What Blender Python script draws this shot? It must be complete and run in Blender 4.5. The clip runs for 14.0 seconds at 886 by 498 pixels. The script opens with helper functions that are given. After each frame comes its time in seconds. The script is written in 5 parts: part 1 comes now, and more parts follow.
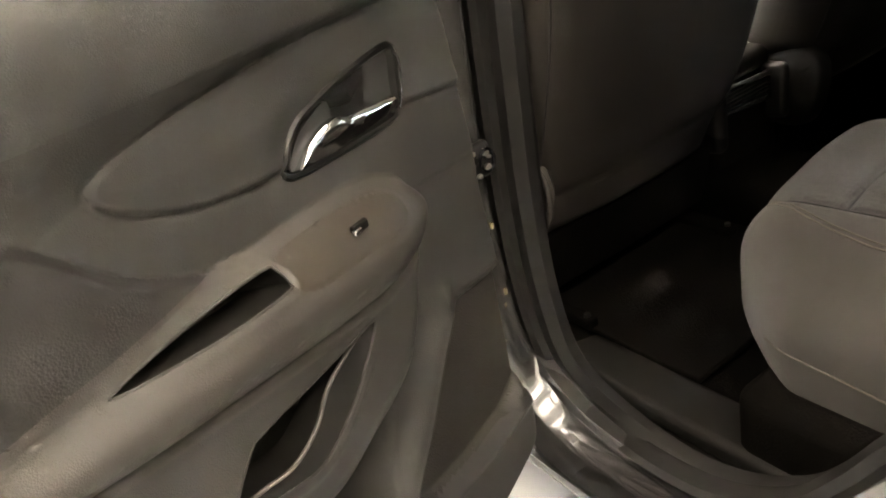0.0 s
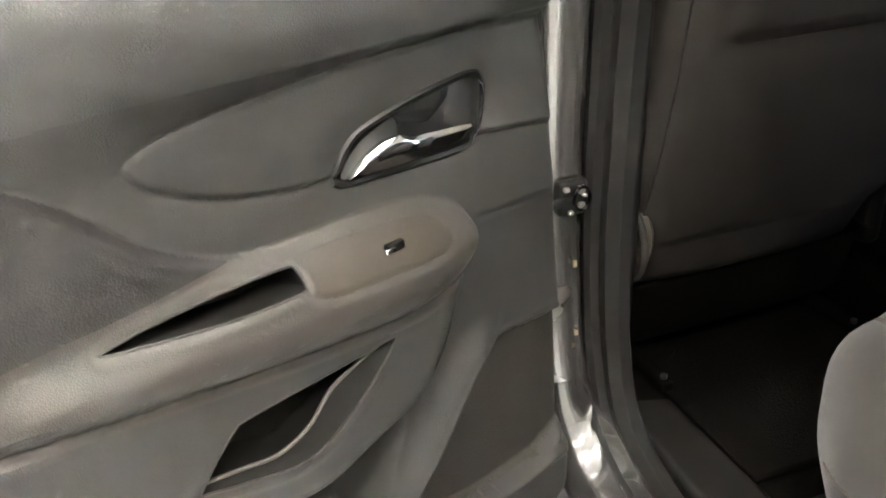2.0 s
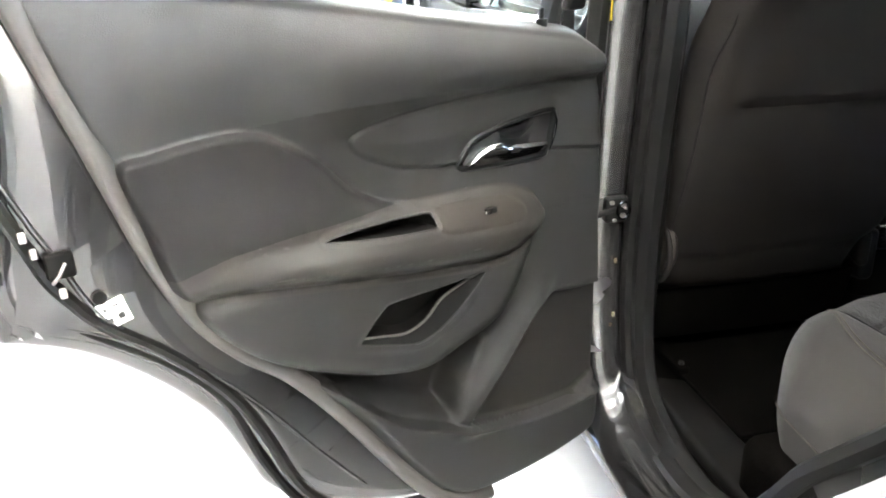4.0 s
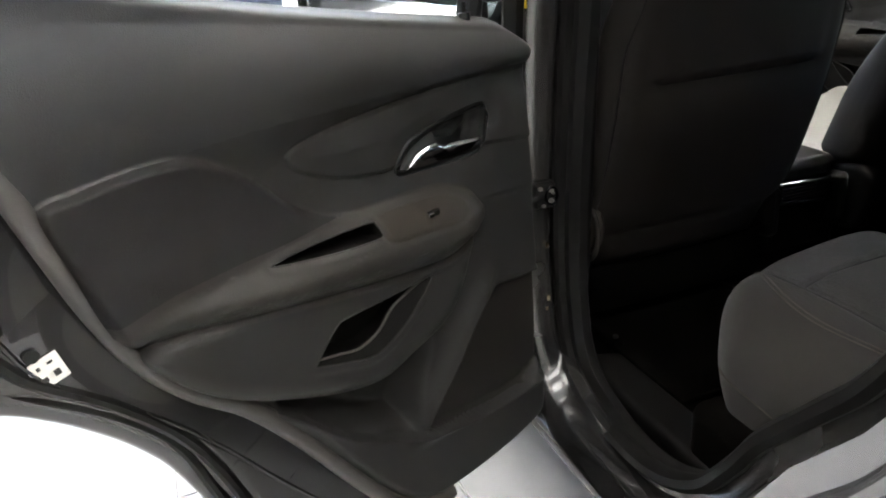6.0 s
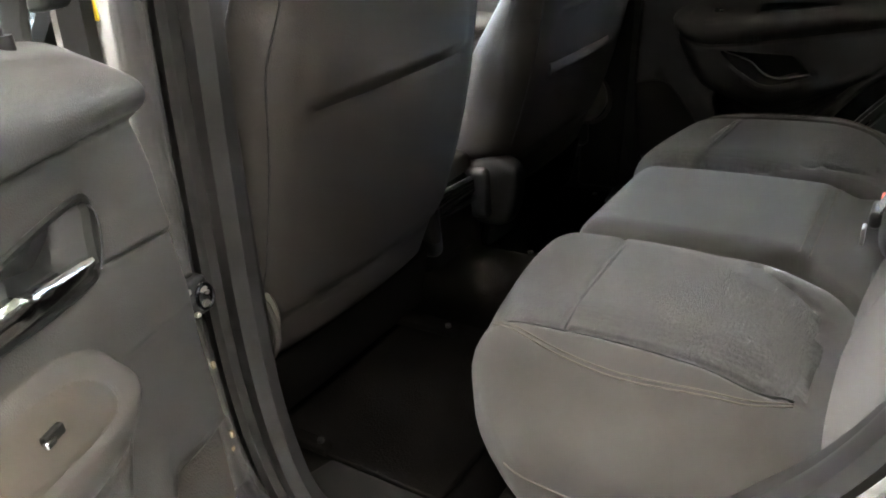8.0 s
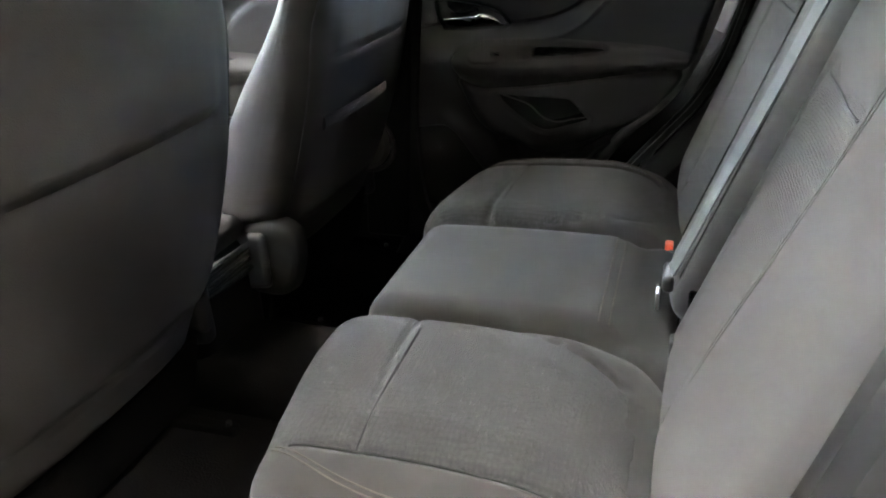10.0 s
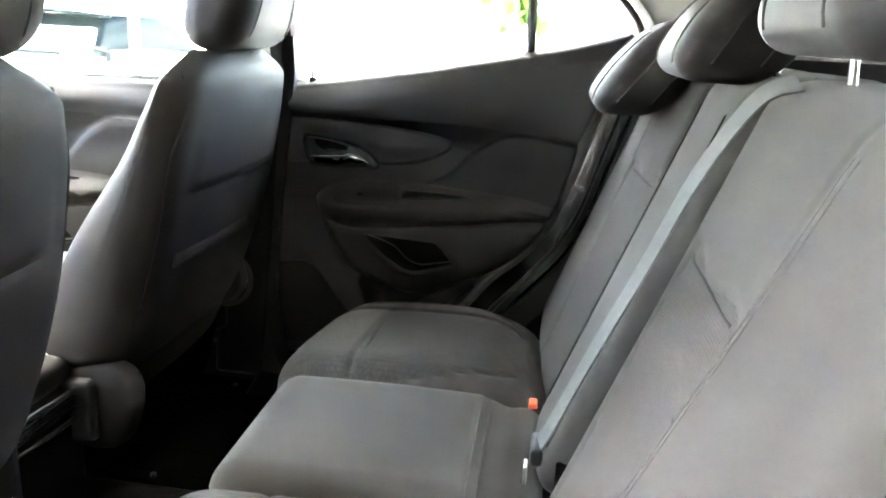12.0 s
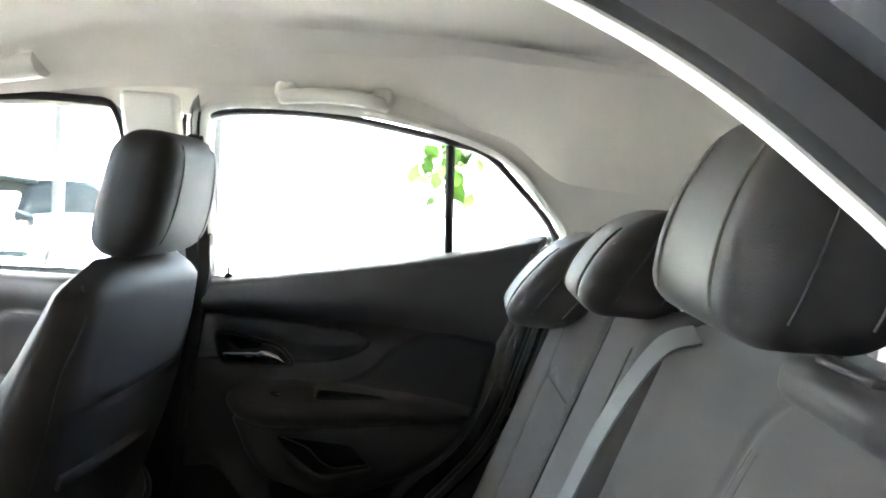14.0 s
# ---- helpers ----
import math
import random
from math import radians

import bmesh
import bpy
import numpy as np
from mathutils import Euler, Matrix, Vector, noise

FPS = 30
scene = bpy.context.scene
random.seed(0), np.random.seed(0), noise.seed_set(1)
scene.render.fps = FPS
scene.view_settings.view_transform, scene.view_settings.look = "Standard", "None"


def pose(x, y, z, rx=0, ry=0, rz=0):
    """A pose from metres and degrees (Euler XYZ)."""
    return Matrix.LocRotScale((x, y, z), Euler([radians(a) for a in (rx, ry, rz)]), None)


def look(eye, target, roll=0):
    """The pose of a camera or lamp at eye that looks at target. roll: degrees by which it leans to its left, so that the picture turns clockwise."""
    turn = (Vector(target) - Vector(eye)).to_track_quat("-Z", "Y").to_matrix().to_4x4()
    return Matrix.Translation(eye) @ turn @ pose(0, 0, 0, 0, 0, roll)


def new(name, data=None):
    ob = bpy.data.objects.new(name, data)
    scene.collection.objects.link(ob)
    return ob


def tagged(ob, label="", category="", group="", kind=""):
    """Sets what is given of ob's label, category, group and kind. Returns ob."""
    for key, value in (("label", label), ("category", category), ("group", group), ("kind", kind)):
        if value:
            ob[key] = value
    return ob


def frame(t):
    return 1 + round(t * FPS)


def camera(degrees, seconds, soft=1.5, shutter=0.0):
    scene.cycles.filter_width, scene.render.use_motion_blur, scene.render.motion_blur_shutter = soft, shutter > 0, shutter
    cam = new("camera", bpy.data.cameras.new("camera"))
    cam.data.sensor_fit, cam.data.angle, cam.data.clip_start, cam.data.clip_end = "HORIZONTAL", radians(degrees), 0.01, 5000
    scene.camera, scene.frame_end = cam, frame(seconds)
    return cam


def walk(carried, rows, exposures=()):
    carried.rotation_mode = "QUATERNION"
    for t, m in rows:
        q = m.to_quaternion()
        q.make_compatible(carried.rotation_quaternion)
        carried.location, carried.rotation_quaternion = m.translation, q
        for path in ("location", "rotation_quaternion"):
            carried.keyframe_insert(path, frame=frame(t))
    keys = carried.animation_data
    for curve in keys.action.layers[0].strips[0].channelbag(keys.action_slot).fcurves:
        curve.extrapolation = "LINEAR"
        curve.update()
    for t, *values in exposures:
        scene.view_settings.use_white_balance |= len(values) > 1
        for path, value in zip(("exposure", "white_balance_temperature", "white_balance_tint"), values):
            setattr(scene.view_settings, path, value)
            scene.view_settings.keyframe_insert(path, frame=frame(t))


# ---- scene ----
# ---- camera ----
cam = camera(61.1, 14.0, soft=1.9)
ROWS = [
    (0.0, -1.2617, -0.8211, 1.0564, 62.45, 12.06, -35.66),
    (0.5, -1.2362, -0.7968, 1.0565, 62.48, 10.11, -32.58),
    (1.0, -1.1860, -0.8168, 1.0746, 60.75, 6.48, -31.69),
    (1.5, -1.1978, -0.8069, 1.0784, 59.94, 4.92, -29.76),
    (2.0, -1.1504, -0.8533, 1.0776, 63.87, 4.93, -18.52),
    (2.5, -1.1220, -0.9633, 1.0832, 65.67, 3.55, -10.22),
    (3.0, -1.1529, -1.0784, 1.0953, 67.06, 2.50, -8.52),
    (5.5, -1.3986, -1.3267, 1.1634, 69.12, 2.86, -18.68),
    (6.0, -1.3344, -1.1881, 1.1529, 66.80, 4.40, -20.94),
    (6.5, -1.2402, -1.0432, 1.1379, 68.46, 4.48, -26.94),
    (7.0, -1.1959, -0.9136, 1.1176, 66.20, 3.75, -35.52),
    (7.5, -1.1997, -0.7937, 1.1142, 65.08, 5.19, -45.00),
    (8.0, -1.2070, -0.7424, 1.1074, 64.31, 5.21, -56.99),
    (8.5, -1.1815, -0.7364, 1.1176, 64.09, 4.81, -62.56),
    (11.0, -0.9768, -0.6656, 1.1257, 68.08, 0.25, -77.79),
    (11.5, -0.9726, -0.6634, 1.1381, 70.98, -1.47, -79.75),
    (12.0, -0.9686, -0.6662, 1.1572, 73.77, -3.11, -81.89),
    (12.5, -0.9597, -0.6682, 1.1664, 76.43, -4.23, -83.43),
    (13.0, -0.9540, -0.6757, 1.1828, 79.02, -4.64, -85.04),
    (13.5, -0.9490, -0.6793, 1.2074, 81.97, -4.50, -86.33),
    (14.0, -0.9267, -0.6838, 1.2377, 86.22, -4.12, -87.08),
]
EXPO = [  # seconds, stops, kelvin, tint
    (0.0, 4.80, 8200, 13), (1.0, 5.15, 7450, 11), (1.5, 5.2, 7200, 11), (3.0, 5.58, 6700, 10), (5.5, 3.55, 6500, 10), (6.0, 3.35, 6600, 11), (6.5, 4.45, 6600, 10),
    (7.5, 5.45, 6900, 10), (8.0, 5.52, 6900, 10), (8.5, 5.58, 6500, 9), (11.0, 5.75, 6650, 9), (12.5, 6.42, 6650, 10), (13.5, 6.15, 6600, 9), (14.0, 5.35, 6450, 10)]
walk(cam, [(t, pose(x, y, z, rx, ry, rz)) for t, x, y, z, rx, ry, rz in ROWS], EXPO)

# ---- world and light ----
world = bpy.data.worlds.new("sky")
scene.world = world
world.use_nodes = True
wn = world.node_tree
sky = wn.nodes.new("ShaderNodeTexSky")
sky.sky_type = 'NISHITA'
sky.sun_disc = False
sky.sun_elevation = radians(57)
sky.sun_rotation = radians(41)
sky.air_density, sky.dust_density = 1.0, 2.0
wn.links.new(sky.outputs[0], wn.nodes["Background"].inputs[0])
wn.nodes["Background"].inputs[1].default_value = 0.15
sun = new("sun", bpy.data.lights.new("sun", 'SUN'))
sun.data.energy, sun.data.angle, sun.data.color = 5.0, radians(0.6), (1.0, 0.95, 0.88)
sun.matrix_world = look((14, 16, 33), (0, 0, 0))
PANEL_GLOW = 1.1      # ceiling light panels of the hall

# ---- materials ----
def material(name, colour, rough=0.6, metal=0.0, grain=0.0, scale=900.0, stain=0.12, stain_scale=7.0, spec=0.5, coat=0.0, sheen=0.0):
    """A surface with colour wear at a large scale and relief at a small one."""
    m = bpy.data.materials.new(name)
    m.use_nodes = True
    t, n = m.node_tree, m.node_tree.nodes
    b = n["Principled BSDF"]
    b.inputs["Roughness"].default_value = rough
    b.inputs["Metallic"].default_value = metal
    b.inputs["Specular IOR Level"].default_value = spec
    b.inputs["Coat Weight"].default_value = coat
    b.inputs["Sheen Weight"].default_value = sheen
    co = n.new("ShaderNodeTexCoord")
    big = n.new("ShaderNodeTexNoise")
    big.inputs["Scale"].default_value, big.inputs["Detail"].default_value = stain_scale, 5
    t.links.new(co.outputs["Object"], big.inputs["Vector"])
    ramp = n.new("ShaderNodeMapRange")
    ramp.inputs["From Min"].default_value, ramp.inputs["From Max"].default_value = 0.3, 0.7
    ramp.inputs["To Min"].default_value, ramp.inputs["To Max"].default_value = 1 - stain, 1 + stain
    t.links.new(big.outputs["Fac"], ramp.inputs["Value"])
    mul = n.new("ShaderNodeVectorMath")
    mul.operation = 'SCALE'
    mul.inputs[0].default_value = colour[:3]
    t.links.new(ramp.outputs["Result"], mul.inputs["Scale"])
    t.links.new(mul.outputs["Vector"], b.inputs["Base Color"])
    rr = n.new("ShaderNodeMapRange")
    rr.inputs["To Min"].default_value, rr.inputs["To Max"].default_value = max(0.02, rough - 0.07), min(1, rough + 0.07)
    t.links.new(big.outputs["Fac"], rr.inputs["Value"])
    t.links.new(rr.outputs["Result"], b.inputs["Roughness"])
    if grain:
        fine = n.new("ShaderNodeTexVoronoi")
        fine.inputs["Scale"].default_value = scale
        t.links.new(co.outputs["Object"], fine.inputs["Vector"])
        bump = n.new("ShaderNodeBump")
        bump.inputs["Strength"].default_value, bump.inputs["Distance"].default_value = grain, 0.0006
        t.links.new(fine.outputs["Distance"], bump.inputs["Height"])
        t.links.new(bump.outputs["Normal"], b.inputs["Normal"])
    return m


def cloth(name, colour, scale=260.0, strength=0.6, ripple=0.0, stretch=(125.0, 165.0, 0.0)):
    """Woven upholstery: two crossed fine waves, mottled; ripple also darkens its creases in the colour."""
    m = material(name, colour, 0.95, stain=0.14, stain_scale=9, spec=0.06, sheen=0.12)
    t, n = m.node_tree, m.node_tree.nodes
    b = n["Principled BSDF"]
    co = n["Texture Coordinate"]
    total = None
    for axis in ('X', 'Y'):
        w = n.new("ShaderNodeTexWave")
        w.bands_direction = axis
        w.inputs["Scale"].default_value, w.inputs["Distortion"].default_value = scale, 2.5
        w.inputs["Detail Scale"].default_value = 3
        t.links.new(co.outputs["Object"], w.inputs["Vector"])
        if total is None:
            total = w.outputs["Fac"]
        else:
            add = n.new("ShaderNodeMath")
            t.links.new(total, add.inputs[0]), t.links.new(w.outputs["Fac"], add.inputs[1])
            total = add.outputs[0]
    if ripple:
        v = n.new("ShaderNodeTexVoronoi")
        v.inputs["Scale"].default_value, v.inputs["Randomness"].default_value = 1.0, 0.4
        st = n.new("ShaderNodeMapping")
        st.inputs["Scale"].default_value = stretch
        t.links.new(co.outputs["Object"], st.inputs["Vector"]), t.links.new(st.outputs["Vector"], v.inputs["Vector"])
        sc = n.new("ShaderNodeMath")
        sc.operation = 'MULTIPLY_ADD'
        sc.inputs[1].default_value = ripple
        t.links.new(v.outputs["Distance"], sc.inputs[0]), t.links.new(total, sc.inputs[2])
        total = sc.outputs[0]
        # shade painted into the weave: colour darkens towards the creases between ribs
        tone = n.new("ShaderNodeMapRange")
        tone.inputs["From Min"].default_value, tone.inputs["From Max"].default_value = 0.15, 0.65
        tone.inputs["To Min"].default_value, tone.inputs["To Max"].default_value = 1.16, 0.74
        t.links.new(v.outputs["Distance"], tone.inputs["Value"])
        crease_shade = n.new("ShaderNodeVectorMath")
        crease_shade.operation = 'SCALE'
        t.links.new(b.inputs["Base Color"].links[0].from_socket, crease_shade.inputs[0])
        t.links.new(tone.outputs["Result"], crease_shade.inputs["Scale"]), t.links.new(crease_shade.outputs["Vector"], b.inputs["Base Color"])
    bump = n.new("ShaderNodeBump")
    bump.inputs["Strength"].default_value, bump.inputs["Distance"].default_value = strength, 0.0012
    t.links.new(total, bump.inputs["Height"]), t.links.new(bump.outputs["Normal"], b.inputs["Normal"])
    return m


def glow(name, colour, power):
    m = bpy.data.materials.new(name)
    m.use_nodes = True
    b = m.node_tree.nodes["Principled BSDF"]
    b.inputs["Base Color"].default_value = (*colour, 1)
    b.inputs["Emission Color"].default_value = (*colour, 1)
    b.inputs["Emission Strength"].default_value = power
    return m


def clear(name, tint=(0.93, 0.96, 0.95), rough=0.0):
    m = bpy.data.materials.new(name)
    m.use_nodes = True
    b = m.node_tree.nodes["Principled BSDF"]
    b.inputs["Base Color"].default_value = (*tint, 1)
    b.inputs["Transmission Weight"].default_value = 1.0
    b.inputs["Roughness"].default_value = rough
    b.inputs["IOR"].default_value = 1.1
    return m


M_TRIM = material("door_plastic", (0.0195, 0.0187, 0.0175), 0.52, grain=0.25, scale=700, spec=0.26)
M_UPPER = material("upper_door_plastic", (0.0235, 0.0231, 0.0220), 0.47, grain=0.3, scale=650, spec=0.34)
M_ARM = material("armrest_vinyl", (0.0250, 0.0225, 0.0198), 0.52, grain=0.25, scale=800, spec=0.28)
M_SWITCH = material("switch_panel_plastic", (0.022, 0.0182, 0.0140), 0.42, grain=0.1, spec=0.26)
M_DARK = material("black_plastic", (0.008, 0.008, 0.008), 0.5, grain=0.15, spec=0.25)
# near black for some parts; also the painted shade inside recesses and gaps
M_PIT = material("deep_black_shade_plastic", (0.006, 0.0055, 0.005), 0.6, grain=0.2, spec=0.12)
M_GRILLE = material("speaker_grille", (0.018, 0.016, 0.014), 0.62, grain=0.8, scale=420, spec=0.15)
# lighter copy of the lining plastic: a highlight painted on rounded edges
M_RIM = material("lit_edge_plastic", (0.062, 0.058, 0.053), 0.45, grain=0.2, spec=0.4)
# darker copy of the jamb paint, standing in for dark reflections and shade
M_EDGE = material("shaded_body_paint", (0.030, 0.0295, 0.0295), 0.20, metal=0.4, coat=0.8, stain=0.10)
M_RUBBER = material("seal_rubber", (0.0072, 0.0067, 0.0063), 0.58, stain=0.2, spec=0.24)
M_CHROME = material("chrome", (0.52, 0.52, 0.52), 0.16, metal=1.0, stain=0.03)
M_STEEL = material("zinc_steel", (0.45, 0.43, 0.40), 0.35, metal=0.9)
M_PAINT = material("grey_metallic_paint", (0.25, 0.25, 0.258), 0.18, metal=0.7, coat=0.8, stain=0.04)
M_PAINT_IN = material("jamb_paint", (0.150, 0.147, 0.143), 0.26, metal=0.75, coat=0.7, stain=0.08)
M_BLACKGLOSS = material("gloss_black", (0.01, 0.01, 0.01), 0.12, coat=0.5, stain=0.03)
M_LEATHER = material("seat_vinyl", (0.0148, 0.0133, 0.0122), 0.70, grain=0.15, scale=800, spec=0.20)
M_SEATBACK = material("seat_back_vinyl", (0.0140, 0.0118, 0.0100), 0.66, grain=0.3, scale=500, spec=0.20)
# one fabric: cushions coloured darker, backrests lighter, for how the light falls
M_CLOTH = cloth("shaded_cushion_cloth", (0.034, 0.0330, 0.0315), ripple=-4.0)
M_CLOTH_BACK = cloth("lit_backrest_cloth", (0.048, 0.0450, 0.0425), ripple=-1.0, stretch=(125.0, 0.0, 165.0))
M_CLOTH_SIDE = cloth("lit_backrest_side_cloth", (0.039, 0.0365, 0.0342), scale=700, strength=0.25)
M_CUSHION_SIDE = cloth("shaded_cushion_side_cloth", (0.029, 0.0269, 0.0248), scale=700, strength=0.25)
M_THREAD = material("stitching_thread", (0.070, 0.062, 0.054), 0.8, spec=0.1)
M_SIDE_THREAD = material("grey_thread", (0.050, 0.047, 0.044), 0.8, spec=0.1)
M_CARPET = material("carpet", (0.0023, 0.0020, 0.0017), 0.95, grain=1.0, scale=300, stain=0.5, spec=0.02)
M_LINER = material("headliner_cloth", (0.58, 0.555, 0.50), 0.95, grain=0.4, scale=900, stain=0.04, spec=0.1)
M_IVORY = material("ivory_plastic", (0.52, 0.50, 0.45), 0.5, grain=0.1, stain=0.04)
M_BELT = cloth("belt_webbing", (0.092, 0.095, 0.098), scale=500, strength=0.3)
M_RED = material("red_button", (0.75, 0.09, 0.03), 0.4)
M_WHITE = material("white_label", (0.75, 0.74, 0.70), 0.6)
M_INK = material("black_ink", (0.03, 0.03, 0.03), 0.6)
M_GLASS = clear("car_glass")
M_BEZEL = material("bezel_plastic", (0.005, 0.005, 0.005), 0.38, spec=0.25, stain=0.03)
M_PALE = material("pale_cushion", (0.30, 0.285, 0.26), 0.7, grain=0.1, scale=200, stain=0.06)
M_TINT = clear("tinted_rear_glass", (0.10, 0.11, 0.11))
M_TILE = material("white_floor_tile", (0.36, 0.356, 0.348), 0.22, stain=0.03, stain_scale=1.5)
M_GROUT = material("floor_grout", (0.42, 0.41, 0.39), 0.8)
M_WALL = material("hall_paint", (0.80, 0.79, 0.77), 0.8, stain=0.03, stain_scale=0.8)
M_PANEL = glow("ceiling_light_diffuser", (1.0, 0.985, 0.955), PANEL_GLOW)
M_ALU = material("window_aluminium", (0.014, 0.016, 0.015), 0.6, metal=0.1)
M_TYRE = material("tyre_rubber", (0.02, 0.02, 0.02), 0.8, grain=0.3)
M_YELLOW = material("yellow_tape", (0.75, 0.52, 0.02), 0.5)
M_LEAF = material("plant_leaf", (0.020, 0.050, 0.003), 0.6, stain=0.3, spec=0.1)
M_PAD = material("padded_vinyl", (0.0118, 0.0108, 0.0106), 0.60, grain=0.25, scale=600, spec=0.20)
M_SATIN = material("satin_grey_plastic", (0.016, 0.016, 0.016), 0.42, spec=0.3)
M_BLADE = material("dark_chrome", (0.06, 0.065, 0.075), 0.18, metal=1.0)
M_RECLINER = material("recliner_plastic", (0.034, 0.029, 0.023), 0.45)
M_TAN = material("tan_paint_mark", (0.22, 0.18, 0.11), 0.6)
M_MIRROR = material("mirror_glass", (0.9, 0.9, 0.9), 0.02, metal=1.0, stain=0.0)
M_NAVY = material("navy_board", (0.012, 0.018, 0.035), 0.35)
M_BARK = material("bark", (0.10, 0.075, 0.05), 0.9, grain=0.8, scale=60)
M_GREYWALL = material("grey_hall_paint", (0.05, 0.0495, 0.049), 0.8, stain=0.05, stain_scale=0.8)
M_FARGLASS = material("tinted_far_glass", (0.004, 0.007, 0.0075), 0.7, spec=0.05)
M_MIDWALL = material("light_grey_hall_paint", (0.52, 0.515, 0.50), 0.8, stain=0.05, stain_scale=0.8)
M_WHITEPAINT = material("white_car_paint", (0.80, 0.80, 0.80), 0.2, coat=0.6, stain=0.02)

# ---- geometry helpers: a geo is (vertices, faces) ----
def join(*geos):
    vs, fs, k = [], [], 0
    for g in geos:
        vs.append(np.asarray(g[0], float))
        fs += [tuple(i + k for i in f) for f in g[1]]
        k += len(g[0])
    return np.vstack(vs), fs


def weld(v, f, tol=1e-5):
    key = np.round(np.asarray(v) / tol).astype(np.int64)
    _, first, inv = np.unique(key, axis=0, return_index=True, return_inverse=True)
    inv = inv.reshape(-1)
    out = []
    for q in f:
        r = []
        for i in q:
            j = int(inv[i])
            if not r or r[-1] != j:
                r.append(j)
        if r[0] == r[-1]:
            r.pop()
        if len(set(r)) > 2:
            out.append(tuple(r))
    return np.asarray(v)[first], out


def grid_faces(nu, nv, wrap_u=False, wrap_v=False):
    fs = []
    for i in range(nu if wrap_u else nu - 1):
        for j in range(nv if wrap_v else nv - 1):
            a, b = i * nv + j, ((i + 1) % nu) * nv + j
            c, d = ((i + 1) % nu) * nv + (j + 1) % nv, i * nv + (j + 1) % nv
            fs.append((a, b, c, d))
    return fs


def rbox(size, r, n=12, at=(0, 0, 0), shape=None):
    """A box with rounded edges, size = full widths; shape(V) may bend it."""
    h = np.array(size) / 2
    r = min(r, h.min() * 0.999)
    vs, fs = [], []
    counts = [max(3, int(n * (s / max(size)) + 2)) if n > 12 else n for s in size]
    for axis in range(3):
        o1, o2 = (axis + 1) % 3, (axis + 2) % 3
        def ticks(o):
            c = np.linspace(0, 1, 6)
            k = counts[o]
            inner = np.linspace(-h[o] + r, h[o] - r, k)
            edge = r * np.tan(np.linspace(0, math.pi / 4, 5))[1:]
            return np.concatenate([(-h[o] + r - edge)[::-1], inner, h[o] - r + edge])
        A, B = np.meshgrid(ticks(o1), ticks(o2), indexing='ij')
        for s in (-1, 1):
            P = np.zeros(A.shape + (3,))
            P[..., axis], P[..., o1], P[..., o2] = s * h[axis], A, B
            P = P.reshape(-1, 3)
            inn = np.clip(P, -h + r, h - r)
            d = P - inn
            d /= np.maximum(np.linalg.norm(d, axis=1, keepdims=True), 1e-9)
            P = inn + r * d
            f = grid_faces(*A.shape)
            if s < 0:
                f = [q[::-1] for q in f]
            vs.append(P), fs.append(f)
    v, f = join(*zip(vs, fs))
    v, f = weld(v, f)
    if shape:
        v = shape(v)
    return v + np.array(at), f


def tube(path, r, n=8, closed=False, flat=1.0):
    """A round bar along a path."""
    P = np.asarray(path, float)
    T = np.roll(P, -1, 0) - np.roll(P, 1, 0)
    if not closed:
        T[0], T[-1] = P[1] - P[0], P[-1] - P[-2]
    T /= np.linalg.norm(T, axis=1, keepdims=True) + 1e-12
    up = np.array([0, 0, 1.0]) if abs(T[:, 2]).max() < 0.95 else np.array([0.31, 0.89, 0.33])
    vs = []
    R = np.broadcast_to(np.asarray(r, float), (len(P),))
    for p, t, rr in zip(P, T, R):
        a = np.cross(t, up)
        a /= np.linalg.norm(a) + 1e-12
        b = np.cross(a, t)
        for k in range(n):
            w = 2 * math.pi * k / n
            vs.append(p + rr * (math.cos(w) * a + flat * math.sin(w) * b))
    fs = grid_faces(len(P), n, closed, True)
    if not closed:
        fs += [tuple(range(n))[::-1], tuple(range((len(P) - 1) * n, len(P) * n))]
    return np.array(vs), [q[::-1] for q in fs]


def curve(points, per=8, closed=False):
    """A smooth line through the points."""
    P = np.asarray(points, float)
    n = len(P)
    out = []
    for i in range(n if closed else n - 1):
        if closed:
            a, b, c, d = P[(i - 1) % n], P[i], P[(i + 1) % n], P[(i + 2) % n]
        else:
            a, b, c, d = P[max(i - 1, 0)], P[i], P[i + 1], P[min(i + 2, n - 1)]
        for k in range(per):
            t = k / per
            out.append(0.5 * (2 * b + (c - a) * t + (2 * a - 5 * b + 4 * c - d) * t * t + (3 * b - a - 3 * c + d) * t ** 3))
    if not closed:
        out.append(P[-1])
    return np.array(out)


def outline(points, per=6):
    c = curve(points, per, True)
    area = 0.5 * np.sum(c[:, 0] * np.roll(c[:, 1], -1) - np.roll(c[:, 0], -1) * c[:, 1])
    return c if area > 0 else c[::-1]


def normals(loop):
    t = np.roll(loop, -1, 0) - np.roll(loop, 1, 0)
    t /= np.linalg.norm(t, axis=1, keepdims=True) + 1e-12
    return np.stack([t[:, 1], -t[:, 0]], 1)


